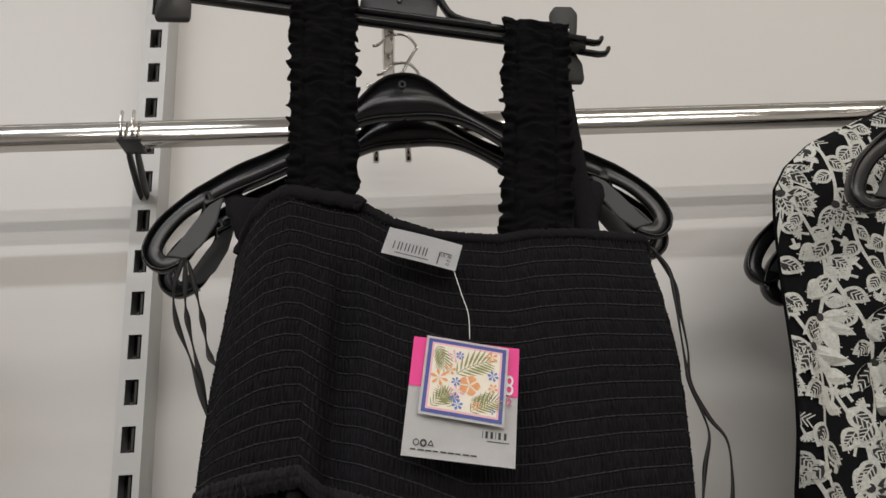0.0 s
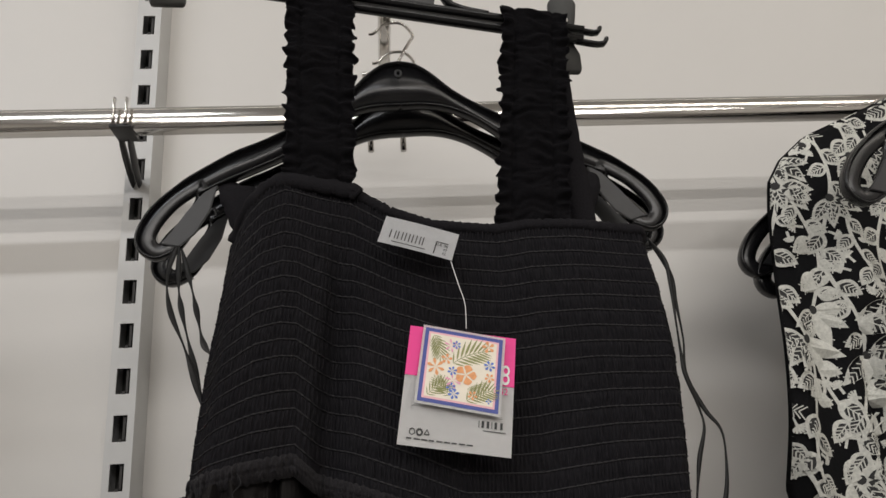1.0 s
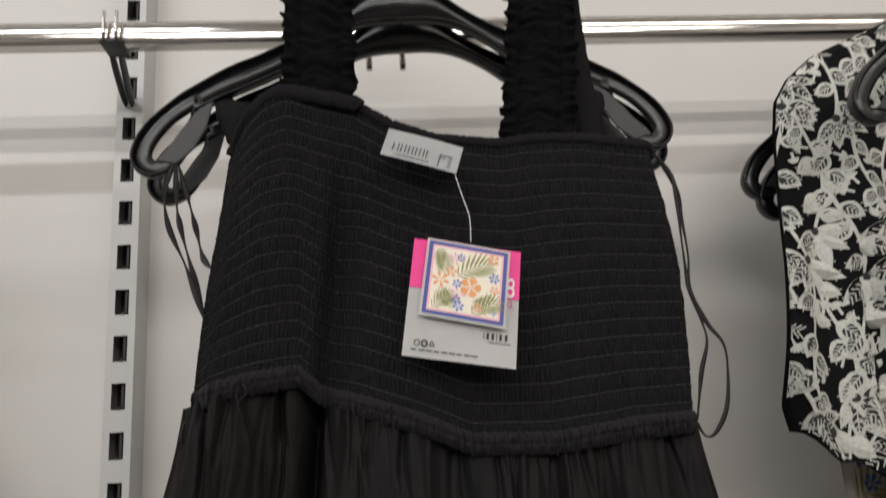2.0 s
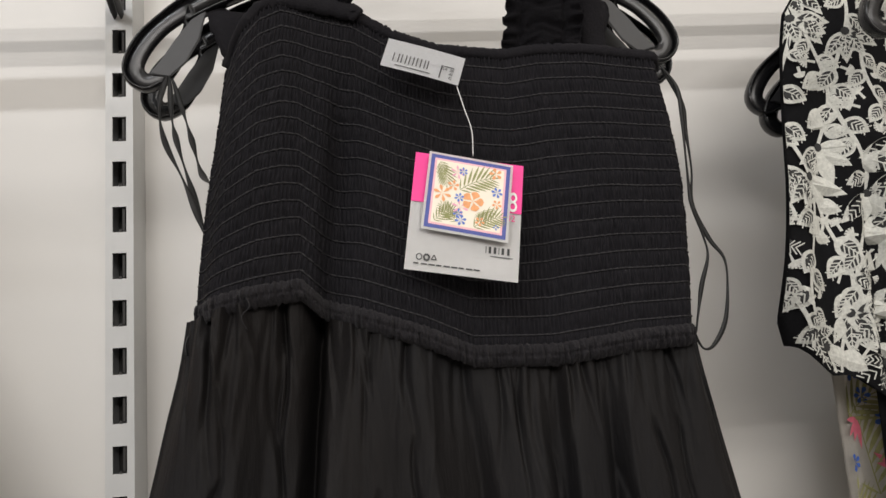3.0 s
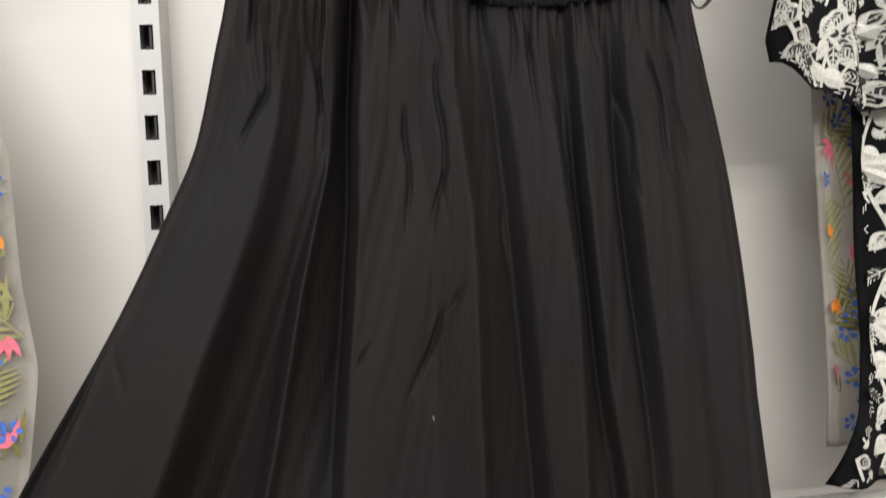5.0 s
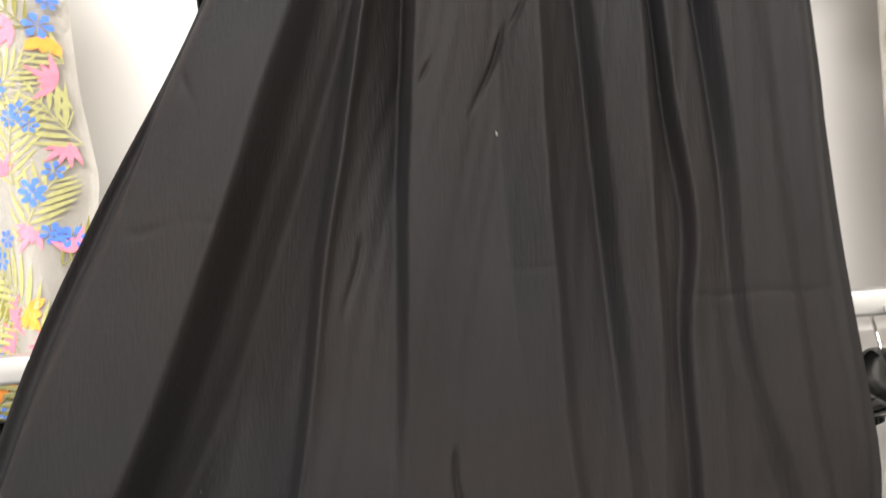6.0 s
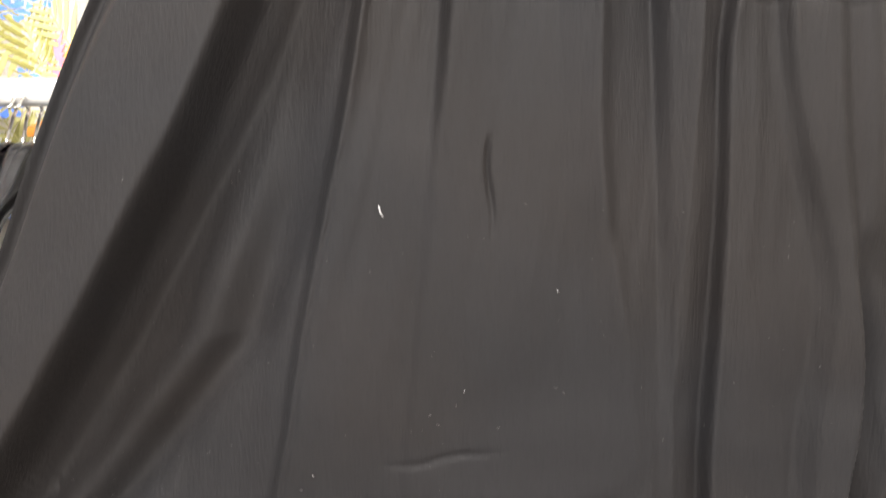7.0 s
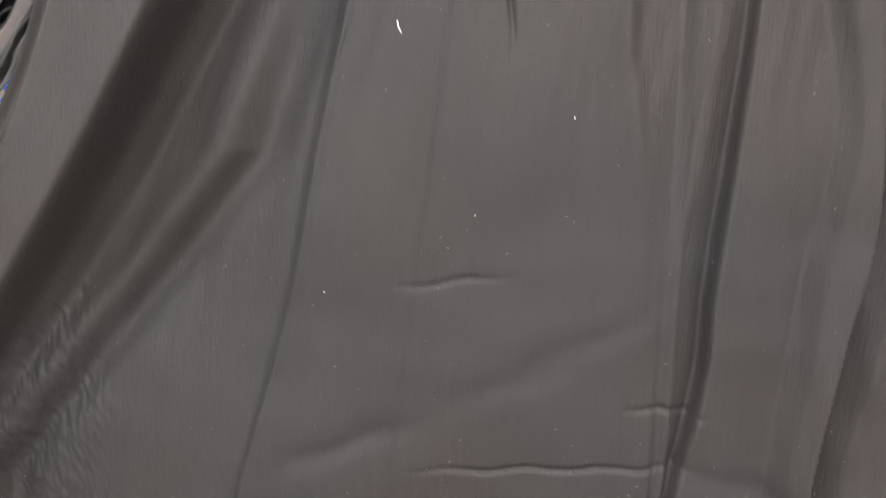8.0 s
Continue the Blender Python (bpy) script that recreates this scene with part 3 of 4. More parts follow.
EDGES = [
    (FOLD_A0, -0.004, [(1.30, 0.0), (1.22, 0.007), (0.9, 0.007), (0.7, 0.004)]),
    (FOLD_A0, 0.003, [(1.30, 0.0), (1.22, -0.003), (0.7, -0.003)]),
    (FOLD_A, -0.004, [(1.47, 0.0), (1.38, -0.006), (1.2, -0.014), (0.9, -0.018), (0.6, -0.016)]),
    (FOLD_A, 0.010, [(1.47, 0.001), (1.38, 0.004), (1.2, 0.010), (0.9, 0.014), (0.6, 0.012)]),
    (FOLD_A, 0.032, [(1.47, 0.002), (1.38, 0.006), (1.2, 0.020), (0.9, 0.027), (0.6, 0.024)]),
    (FOLD_B, -0.010, [(1.47, 0.0), (1.38, 0.004), (1.2, 0.014), (1.0, 0.012), (0.85, 0.007)]),
    (FOLD_B, -0.002, [(1.47, -0.004), (1.38, -0.006), (1.2, -0.004), (1.0, -0.001), (0.85, 0.0)]),
    (FOLD_B, 0.003, [(1.47, 0.008), (1.38, 0.014), (1.2, 0.006), (1.05, 0.003), (0.95, 0.002), (0.85, 0.001)]),
    (FOLD_C, -0.003, [(1.47, 0.014), (1.38, 0.026), (1.2, 0.022), (1.05, 0.010), (0.95, 0.002)]),
    (FOLD_C, 0.004, [(1.47, -0.002), (1.38, -0.004), (1.2, -0.003), (1.0, 0.0)]),
    (FOLD_E, -0.030, [(1.45, 0.0), (1.30, 0.003), (1.1, 0.003), (0.9, 0.0)]),
    (FOLD_E, -0.003, [(1.45, -0.001), (1.35, -0.006), (1.1, -0.007), (0.9, -0.003), (0.75, 0.0)]),
    (FOLD_E, 0.006, [(1.45, 0.002), (1.35, 0.002), (1.1, 0.003), (0.95, 0.002), (0.78, 0.001)]),
    (FOLD_H, -0.003, [(1.45, 0.004), (1.35, 0.013), (1.1, 0.018), (0.95, 0.010), (0.78, 0.003)]),
    (FOLD_H, 0.006, [(1.45, 0.001), (1.35, 0.003), (1.1, 0.006), (0.95, 0.004), (0.78, 0.001)]),
    (FOLD_F, -0.004, [(1.45, -0.001), (1.3, -0.004), (1.1, -0.003), (0.9, 0.0), (0.7, 0.001)]),
    (FOLD_F, 0.004, [(1.45, 0.002), (1.3, 0.005), (1.1, 0.004), (0.9, 0.001), (0.7, 0.002)]),
    (FOLD_G, -0.002, [(1.45, 0.003), (1.3, 0.012), (1.1, 0.009), (0.95, 0.004), (0.85, 0.008), (0.7, 0.009)]),
    (FOLD_G, 0.0015, [(1.45, -0.001), (1.3, -0.004), (1.1, -0.003), (0.95, -0.003), (0.7, -0.004)]),
    (FOLD_I, -0.007, [(1.45, 0.001), (1.1, 0.003), (0.7, 0.004)]),
    (FOLD_I, 0.0, [(1.45, 0.004), (1.3, 0.012), (1.15, 0.009), (1.05, 0.004), (0.95, 0.0015), (0.75, 0.001)]),
    (FOLD_I, 0.008, [(1.45, -0.001), (1.3, -0.003), (1.0, -0.002), (0.7, -0.003)]),
    (FOLD_K, -0.004, [(1.45, 0.0), (1.0, -0.002), (0.85, -0.004), (0.6, -0.008)]),
    (FOLD_K, 0.006, [(1.45, 0.003), (1.2, 0.002), (0.9, 0.004), (0.8, 0.022), (0.6, 0.030)]),
]
S_END = 0.50


def smoothed(table):
    """The same table with its corners rounded."""
    return [(p.x, p.y) for p in smooth_line([(a, c, 0) for a, c in table], 48)]


S_LEFT, S_RIGHT = smoothed(S_LEFT), smoothed(S_RIGHT)
GX, GZ = np.arange(-0.66, 0.321, 0.001), np.arange(0.52, 1.521, 0.001)


def blurred(field, sx, sz):
    """The field softened by sx and sz millimetres."""
    for axis, r in ((1, sx), (0, sz)):
        k = np.exp(-0.5 * (np.arange(-3 * r, 3 * r + 1) / r) ** 2)
        pad = [(0, 0), (0, 0)]
        pad[axis] = (3 * r, 3 * r)
        field = np.apply_along_axis(lambda c: np.convolve(c, k / k.sum(), "valid"), axis, np.pad(field, pad, mode="edge"))
    return field


def table(z, pairs):
    xs, ys = zip(*sorted(pairs))
    return np.interp(z, xs, ys)


def fold_field():
    """How far the cloth lies back over the plane of the skirt, from its folds, gathers and creases."""
    paths = [(dict(smoothed(path)), off, deep) for path, off, deep in EDGES]
    field = np.zeros((len(GZ), len(GX)))
    for j, z in enumerate(GZ):
        xs = np.array([table(z, path.items()) + off for path, off, _ in paths])
        ys = [table(z, deep) for _, _, deep in paths]
        xs = np.maximum.accumulate(xs) + np.arange(len(xs)) * 1e-5
        field[j] = np.interp(GX, [xs[0] - 0.03, *xs, xs[-1] + 0.03], [ys[0] + 0.004, *ys, ys[-1] * 0.5])
    field = blurred(1.5 * field, 1, 6)
    x, z = np.meshgrid(GX, GZ)
    rng = np.random.default_rng(12)
    # gathers that leave the waist and die out
    for _ in range(150):
        x0, lean, top, run = rng.uniform(-0.20, 0.135), rng.normal(0, 0.05), rng.uniform(1.44, 1.50), rng.uniform(0.03, 0.16) * rng.uniform(0.4, 1)
        lean += 0.20 * (x0 + 0.03)
        w, a = rng.uniform(0.0010, 0.0024), rng.uniform(0.0018, 0.0052) * rng.choice((1, 1, -0.7))
        at = x0 + lean * (1.47 - z) + 0.002 * np.sin(z * 60 + x0 * 300)
        field += a * np.exp(-((x - at) / w) ** 2) * np.clip((z - (top - run)) / (0.6 * run), 0, 1) * (z < 1.52)
    # creases of their own: place, height, run, lean, depth, width
    for x0, top, run, lean, a, w in ((-0.052, 1.252, 0.03, -0.45, 0.004, 0.0016), (-0.064, 1.235, 0.065, -0.45, 0.005, 0.0016), (-0.112, 1.215, 0.02, -0.6, 0.004, 0.0015), (-0.172, 1.385, 0.05, -0.45, 0.005, 0.002), (-0.083, 1.37, 0.10, -0.03, 0.004, 0.0016), (-0.062, 1.40, 0.12, 0.02, 0.004, 0.0016), (-0.058, 1.33, 0.05, -0.25, 0.004, 0.0016), (-0.115, 1.44, 0.14, -0.02, 0.004, 0.0015), (-0.139, 1.46, 0.13, -0.03, 0.005, 0.0016), (0.062, 1.38, 0.10, 0.12, 0.004, 0.0018), (0.085, 1.40, 0.10, 0.12, 0.005, 0.0018), (0.101, 1.40, 0.09, 0.10, 0.004, 0.0018), (0.02, 1.39, 0.11, 0.08, 0.003, 0.0018), (-0.118, 0.965, 0.075, 0.02, 0.004, 0.0016), (-0.290, 1.245, 0.06, 0.5, 0.003, 0.002), (-0.020, 1.30, 0.06, 0.0, 0.003, 0.0014), (-0.168, 1.105, 0.06, -0.25, 0.003, 0.0022)):
        d = top - z
        at = x0 + lean * d + 0.0015 * np.sin(z * 90 + x0 * 200)
        field += a * np.exp(-((x - at) / w) ** 2) * np.clip(d / 0.012, 0, 1) * np.clip((run - d) / (0.5 * run), 0, 1)
    # the creased line of fold B and the ridge that runs by it
    at = table(GZ, dict(smoothed(FOLD_B)).items())[:, None]
    field += 0.0022 * np.exp(-((x - at + 0.0005 * np.sin(z * 130)) / 0.0016) ** 2) * np.clip((1.02 - z) / 0.1, 0, 1)
    # soft second fold below, between A and B
    soft = table(GZ, [(1.0, -0.220), (0.94, -0.241), (0.824, -0.284), (0.74, -0.350), (0.669, -0.409), (0.55, -0.50)])[:, None]
    off = x - soft
    field += (0.010 * np.exp(-(off / 0.016) ** 2) - 0.008 * np.exp(-((off + 0.034) / 0.016) ** 2)) * np.clip((1.0 - z) / 0.12, 0, 1)
    # lying creases: middle, half length, height, rise, depth
    for xc, half, zc, rise, a in ((-0.150, 0.034, 0.741, 0.16, 0.0030), (0.012, 0.028, 0.648, -0.05, 0.004), (-0.07, 0.09, 0.597, 0.06, 0.006), (0.06, 0.05, 0.592, -0.3, 0.004), (-0.300, 0.014, 1.115, 0.02, 0.0022), (-0.28, 0.035, 1.118, 0.02, 0.0008), (0.085, 0.06, 1.047, -0.03, 0.0014), (-0.055, 0.03, 1.075, 0.0, 0.0008), (-0.05, 0.045, 0.70, 0.45, 0.0026), (-0.10, 0.045, 0.665, 0.35, 0.002), (-0.22, 0.05, 0.61, 0.4, 0.004)):
        w = 0.0020 if abs(rise) < 0.25 else 0.011
        at = zc + rise * (x - xc) + 0.0015 * np.sin(x * 110 + zc * 40)
        field += 0.6 * a * np.exp(-((z - at) / w) ** 2) * np.exp(-((x - xc) / half) ** 4)
    return field


FOLDS = fold_field()


def fold_at(x, z):
    fx, fz = min(max((x + 0.66) * 1000, 0), len(GX) - 1.001), min(max((z - 0.52) * 1000, 0), len(GZ) - 1.001)
    i, j = int(fx), int(fz)
    a, b = fx - i, fz - j
    return (FOLDS[j, i] * (1 - a) + FOLDS[j, i + 1] * a) * (1 - b) + (FOLDS[j + 1, i] * (1 - a) + FOLDS[j + 1, i + 1] * a) * b


SLOPE_D = np.linspace(-0.06, 1.0, 107)
# the cloth swings out below the waist, then hangs ever more upright
SLOPE_Y = -0.3406 - np.cumsum(0.03 + 0.16 * (1 - np.clip((SLOPE_D - 0.02) / 0.62, 0, 1)) ** 1.6) * 0.01


def skirt_point(u, v, lift=0.0):
    xw = -0.192 + u * 0.320
    zt = prof(xw, WAIST) - 0.004
    z = zt + (S_END - zt) * v
    x0, x1 = prof(z, S_LEFT), prof(z, S_RIGHT)
    x = x0 + u * (x1 - x0)
    d = 1.47 - z
    y = float(np.interp(d, SLOPE_D, SLOPE_Y))
    near = 1 - ease(zt - z, 0.0, 0.13)
    if near > 0:
        y += near * (bodice_point(u, 1.0).y - 0.0015 - float(np.interp(1.47 - zt, SLOPE_D, SLOPE_Y)))
    y += (1 - near) * (0.024 * (1 - ease(u, 0, 0.06)) ** 2 + 0.026 * ease(u, 0.93, 1) ** 2)
    low = ease(d, 0.45, 0.8)
    y += fold_at(x, z) * ease(u, 0.0, 0.02) * (1 - ease(u, 0.985, 1))
    y += 0.0030 * n3(u * 15 + 0.6 * n3(z * 9, u * 5), z * 2.2, 5) * (1 - 0.5 * low)
    y += 0.0010 * n3(u * 55, z * 7, 9) + 0.005 * low * n3(u * 4 - z * 3, z * 9, 4) + 0.0012 * low * n3(u * 10, z * 26, 4)
    y += 0.0026 * n3(x * 420 + z * 120, z * 70, 6) * ease(-0.405 - x + 0.02 * n3(z * 20, 2), 0, 0.03) * ease(0.745 - z, 0, 0.05)
    return Vector((x, y - lift, z))


NU, NV = 440, 420
part("skirt_front", sheet([skirt_point(i / (NU - 1), j / (NV - 1)) for j in range(NV) for i in range(NU)], NU, NV), CREPE, dress, "black gathered crinkle viscose skirt front")
verts = []
for j in range(90):
    for i in range(90):
        u, v = i / 89, j / 89
        p = skirt_point(u, v)
        q = Vector((p.x * 0.992, -0.285 - 0.02 * v + 0.012 * math.sin(u * 31 + 2 * n3(u * 4, v * 3)) * ease(v, 0, 0.5), p.z))
        q.y -= 0.065 * (1 - ease(u, 0.0, 0.10)) * ease(v, 0.05, 0.3)
        verts.append(q)
part("skirt_back", sheet(verts, 90, 90), CREPE, dress)
# lint on the skirt
def skirt_spot(x, z, lift):
    u, v = 0.5, 0.5
    for _ in range(12):
        p = skirt_point(u, v)
        u, v = min(max(u + (x - p.x) / 0.5, 0.01), 0.99), min(max(v + (p.z - z) / 0.9, 0.01), 0.99)
    return skirt_point(u, v, lift)


LINT = []
for x, z, dx, dz in ((-0.191, 0.917, 0.003, -0.008), (-0.072, 0.860, 0.0005, -0.002), (-0.076, 1.160, -0.001, 0.003), (-0.135, 0.79, 0.0008, 0.001), (-0.24, 0.73, 0.001, -0.001)):
    p = skirt_spot(x, z, 0.0012)
    bm = bmesh.new()
    sweep(bm, [p, p + Vector((dx * 0.3, -0.0006, dz * 0.5)), p + Vector((dx, 0, dz))], 0.00022 if abs(dz) > 0.004 else 0.00013, n=5)
    LINT.append(tagged(part("lint_fibre", bm, CARD), "tiny white lint fibre caught on the black skirt", "lint", "lint fibres"))
# fine grey dust over the cloth
bm = bmesh.new()
dust = random.Random(77)
for _ in range(150):
    p = skirt_point(dust.uniform(0.1, 0.9), dust.uniform(0.55, 0.97), 0.0009)
    turn, run = dust.uniform(0, 3.14), dust.choice((0.0006, 0.0008, 0.0010, 0.0024))
    step = Vector((math.cos(turn), 0, math.sin(turn))) * run
    sweep(bm, [p, p + step * 0.5 + Vector((0, -0.0002, 0)), p + step], 0.00012, n=4)
tagged(part("dust_specks", bm, material("grey_dust", (0.13, 0.125, 0.12), 0.9), dress, "scattered fine grey dust specks"), kind="stuff")


# ---- printed motifs ----
def poly(bm, pts, place_at, lift, slot):
    spots = [place_at(a, b, lift) for a, b in pts]
    if None not in spots:
        bm.faces.new([bm.verts.new(p) for p in spots]).material_index = slot


def leaf_shape(cx, cy, ang, length, width, n=7, bulge=0.8):
    c, s = math.cos(ang), math.sin(ang)
    up, down = [], []
    for i in range(n + 1):
        t = i / n
        w = width * math.sin(math.pi * t ** bulge) * 0.5
        up.append((cx + c * length * t - s * w, cy + s * length * t + c * w))
        down.append((cx + c * length * t + s * w, cy + s * length * t - c * w))
    return up + down[-2:0:-1]


def stroke(bm, pts, width, place_at, lift, slot):
    for (a0, b0), (a1, b1) in zip(pts[:-1], pts[1:]):
        d = math.hypot(a1 - a0, b1 - b0) or 1e-6
        nx, ny = -(b1 - b0) / d * width / 2, (a1 - a0) / d * width / 2
        poly(bm, [(a0 + nx, b0 + ny), (a0 - nx, b0 - ny), (a1 - nx, b1 - ny), (a1 + nx, b1 + ny)], place_at, lift, slot)


def fern(bm, cx, cy, ang, length, place_at, lift, slot, rng, bend=0.4, count=7):
    x, y, a = cx, cy, ang
    step = length / count
    for i in range(count):
        t = i / count
        size = length * (0.20 + 0.40 * math.sin(math.pi * min(t * 0.9 + 0.12, 1)))
        for s in (-1, 1):
            poly(bm, leaf_shape(x, y, a + s * (0.85 - 0.3 * t), size, size * 0.115, 4), place_at, lift, slot)
        nx, ny = x + math.cos(a) * step, y + math.sin(a) * step
        stroke(bm, [(x, y), (nx, ny)], length * 0.018, place_at, lift * 1.1, slot)
        x, y, a = nx, ny, a + bend / count
    poly(bm, leaf_shape(x, y, a, length * 0.2, length * 0.04, 4), place_at, lift, slot)


def blossom(bm, cx, cy, r, rot, petals, fat, place_at, lift, slot, heart=None):
    for k in range(petals):
        poly(bm, leaf_shape(cx, cy, rot + k * 2 * math.pi / petals, r, r * fat, 8, 2.1), place_at, lift * (1 + 0.06 * k), slot)
    if heart is not None:
        poly(bm, [(cx + r * 0.16 * math.cos(w), cy + r * 0.16 * math.sin(w)) for w in np.linspace(0, 2 * math.pi, 8)[:-1]], place_at, lift * 1.6, heart)


PRINT = [OLIVE, FERN, ORANGE, CORAL, COBALT]


def tropical(bm, x0, x1, z0, z1, cell, place_at, rng, lift=0.0004):
    """Pale palm leaves, then hibiscus, lilies and blue blossoms scattered over a rectangle."""
    for layer in (0, 1):
        step = cell * (1.25, 0.85)[layer]
        for j in range(int((z1 - z0) / step) + 1):
            for i in range(int((x1 - x0) / step) + 1):
                cx = x0 + (i + 0.5 * (j % 2) + rng.uniform(-0.35, 0.35)) * step
                cz = z0 + (j + rng.uniform(-0.35, 0.35)) * step
                lf = lift * (1 + layer * 0.8) * rng.uniform(0.9, 1.3)
                if layer == 0:
                    fern(bm, cx, cz, rng.uniform(0.4, 2.8), cell * rng.uniform(1.2, 1.7), place_at, lf, rng.choice((0, 1, 1)), rng, rng.uniform(-0.6, 0.6), 8)
                    continue
                k = rng.choice((2, 3, 3, 4, 4))
                if k == 4:
                    for _ in range(3):
                        blossom(bm, cx + rng.uniform(-0.3, 0.3) * cell, cz + rng.uniform(-0.35, 0.35) * cell, cell * rng.uniform(0.16, 0.26), rng.uniform(0, 6), 6, 0.50, place_at, lf, 4)
                elif k == 2:
                    a = rng.uniform(0, 6)
                    for q in range(4):
                        poly(bm, leaf_shape(cx, cz, a + q * 0.7, cell * rng.uniform(0.3, 0.5), cell * 0.20, 6, 1.3), place_at, lf * (1 + 0.05 * q), 2)
                else:
                    a = rng.uniform(0, 6)
                    for q in range(6):
                        poly(bm, leaf_shape(cx, cz, a + q * 0.42, cell * rng.uniform(0.3, 0.62), cell * 0.12, 5), place_at, lf * (1 + 0.05 * q), 3)


# ---- care label ----
def plane(tl, tr, bl, bow=0.0):
    tl, tr, bl = Vector(tl), Vector(tr), Vector(bl)

    def at(a, b, lift=0.0):
        """a across and b down, both 0 to 1."""
        p = tl + (tr - tl) * a + (bl - tl) * b
        p.y -= lift + bow * math.sin(math.pi * a)
        return p
    return at


def card(at, thick, nu=12, nv=4):
    bm = sheet([at(i / nu, j / nv) for j in range(nv + 1) for i in range(nu + 1)], nu + 1, nv + 1)
    bmesh.ops.solidify(bm, geom=bm.faces[:], thickness=thick)
    return bm


def panel(at, a0, a1, b0, b1, lift, n=8):
    return sheet([at(a0 + (a1 - a0) * i / n, b0 + (b1 - b0) * j, lift) for j in (0, 1) for i in range(n + 1)], n + 1, 2)


def writing(text, at, a, b, width, height, mat, parent, lift):
    """Letters of the built-in font lying on a plane, centred at (a, b)."""
    cu = bpy.data.curves.new("letters", "FONT")
    cu.body = text
    ob = new("letters", cu)
    me = bpy.data.meshes.new_from_object(ob)
    bpy.data.objects.remove(ob)
    xs = [v.co.x for v in me.vertices]
    ys = [v.co.y for v in me.vertices]
    sx, sy = max(xs) - min(xs), max(ys) - min(ys)
    for v in me.vertices:
        v.co = at(a + ((v.co.x - min(xs)) / sx - 0.5) * width, b - ((v.co.y - min(ys)) / sy - 0.5) * height, lift)
    me.materials.append(mat)
    t = new("lettering", me)
    t.parent = parent
    t.matrix_parent_inverse = Matrix.Translation(parent.location).inverted() if parent.parent is None else Matrix.Identity(4)
    return t


lab = plane((-0.0625, -0.350, 1.6550), (-0.0125, -0.352, 1.6385), (-0.0695, -0.3565, 1.634), 0.0012)
label = part("care_label", card(lab, 0.0006), SATIN, dress, "white woven satin neck label", smooth=False)
# the maker's mark as plain upright bars with a line under it
for k, (a, w) in enumerate(((0.10, 0.013), (0.165, 0.013), (0.205, 0.013), (0.26, 0.013), (0.305, 0.013), (0.355, 0.013), (0.40, 0.013), (0.45, 0.013), (0.50, 0.013), (0.54, 0.013))):
    part("mark_bar", panel(lab, a - w / 2 + 0.03, a + w / 2 + 0.03, 0.46, 0.76, 0.0006, 1), INK, label, smooth=False)
part("mark_line", panel(lab, 0.17, 0.62, 0.86, 0.885, 0.0006, 4), INK, label, smooth=False)
part("size_line", panel(lab, 0.735, 0.90, 0.47, 0.495, 0.0006, 2), INK, label, smooth=False)
part("size_line", panel(lab, 0.735, 0.75, 0.5, 0.93, 0.0006, 1), INK, label, smooth=False)
for text, a, b, w in (("EUR", 0.785, 0.575, 0.075), ("38", 0.875, 0.575, 0.05), ("40", 0.875, 0.71, 0.05), ("42", 0.875, 0.85, 0.05)):
    writing(text, lab, a, b, w, 0.095, INK, label, 0.0007)

# ---- swing tag ----
tag = thing("swing_tag", (-0.016, -0.366, 1.57), "white and pink cardboard swing tag with a tropical print card", "price tag")
back = plane((-0.050, -0.3655, 1.572), (0.018, -0.3655, 1.560), (-0.0625, -0.3830, 1.496))
base = part("backing_card", card(back, 0.0006, 6, 4), CARD, tag, "white cardboard backing", smooth=False)
part("pink_field", panel(back, 0.0, 1.0, 0.0, 0.43, 0.0005, 4), PINK, base, "bright pink printed field", smooth=False)
front = plane((-0.0415, -0.3690, 1.5715), (0.0105, -0.3705, 1.5595), (-0.0510, -0.3815, 1.5205))
face = part("print_card", card(front, 0.0006, 6, 4), CARD, tag, "small square card with a tropical flower print", smooth=False)
part("blue_border", panel(front, 0.03, 0.97, 0.03, 0.97, 0.0003, 2), BLUE, face, smooth=False)
part("rose_border", panel(front, 0.075, 0.925, 0.075, 0.925, 0.0005, 2), ROSE, face, smooth=False)
part("print_ground", panel(front, 0.10, 0.90, 0.10, 0.90, 0.0007, 2), CREAM, face, smooth=False)
CARD_PRINT = [material(nm, lin(*c), 0.5, spread=0.2, grain=400, bump=0.0) for nm, c in (("olive_ink", (146, 148, 92)), ("fern_ink", (186, 186, 138)), ("orange_ink", (238, 166, 110)), ("pink_ink", (240, 170, 196)), ("blue_ink", (98, 128, 205)))]
bm = bmesh.new()
rng = random.Random(5)
for cx, cy, ang, ln in ((0.40, 0.44, -0.75, 0.44), (0.14, 0.12, 1.0, 0.30), (0.20, 0.36, -1.9, 0.20), (0.14, 0.88, -0.9, 0.30), (0.40, 0.84, -2.6, 0.26), (0.60, 0.88, -0.75, 0.36), (0.82, 0.62, 2.2, 0.24)):
    fern(bm, cx, cy, ang, ln, front, 0.00075, 0, rng, 0.5, 8)
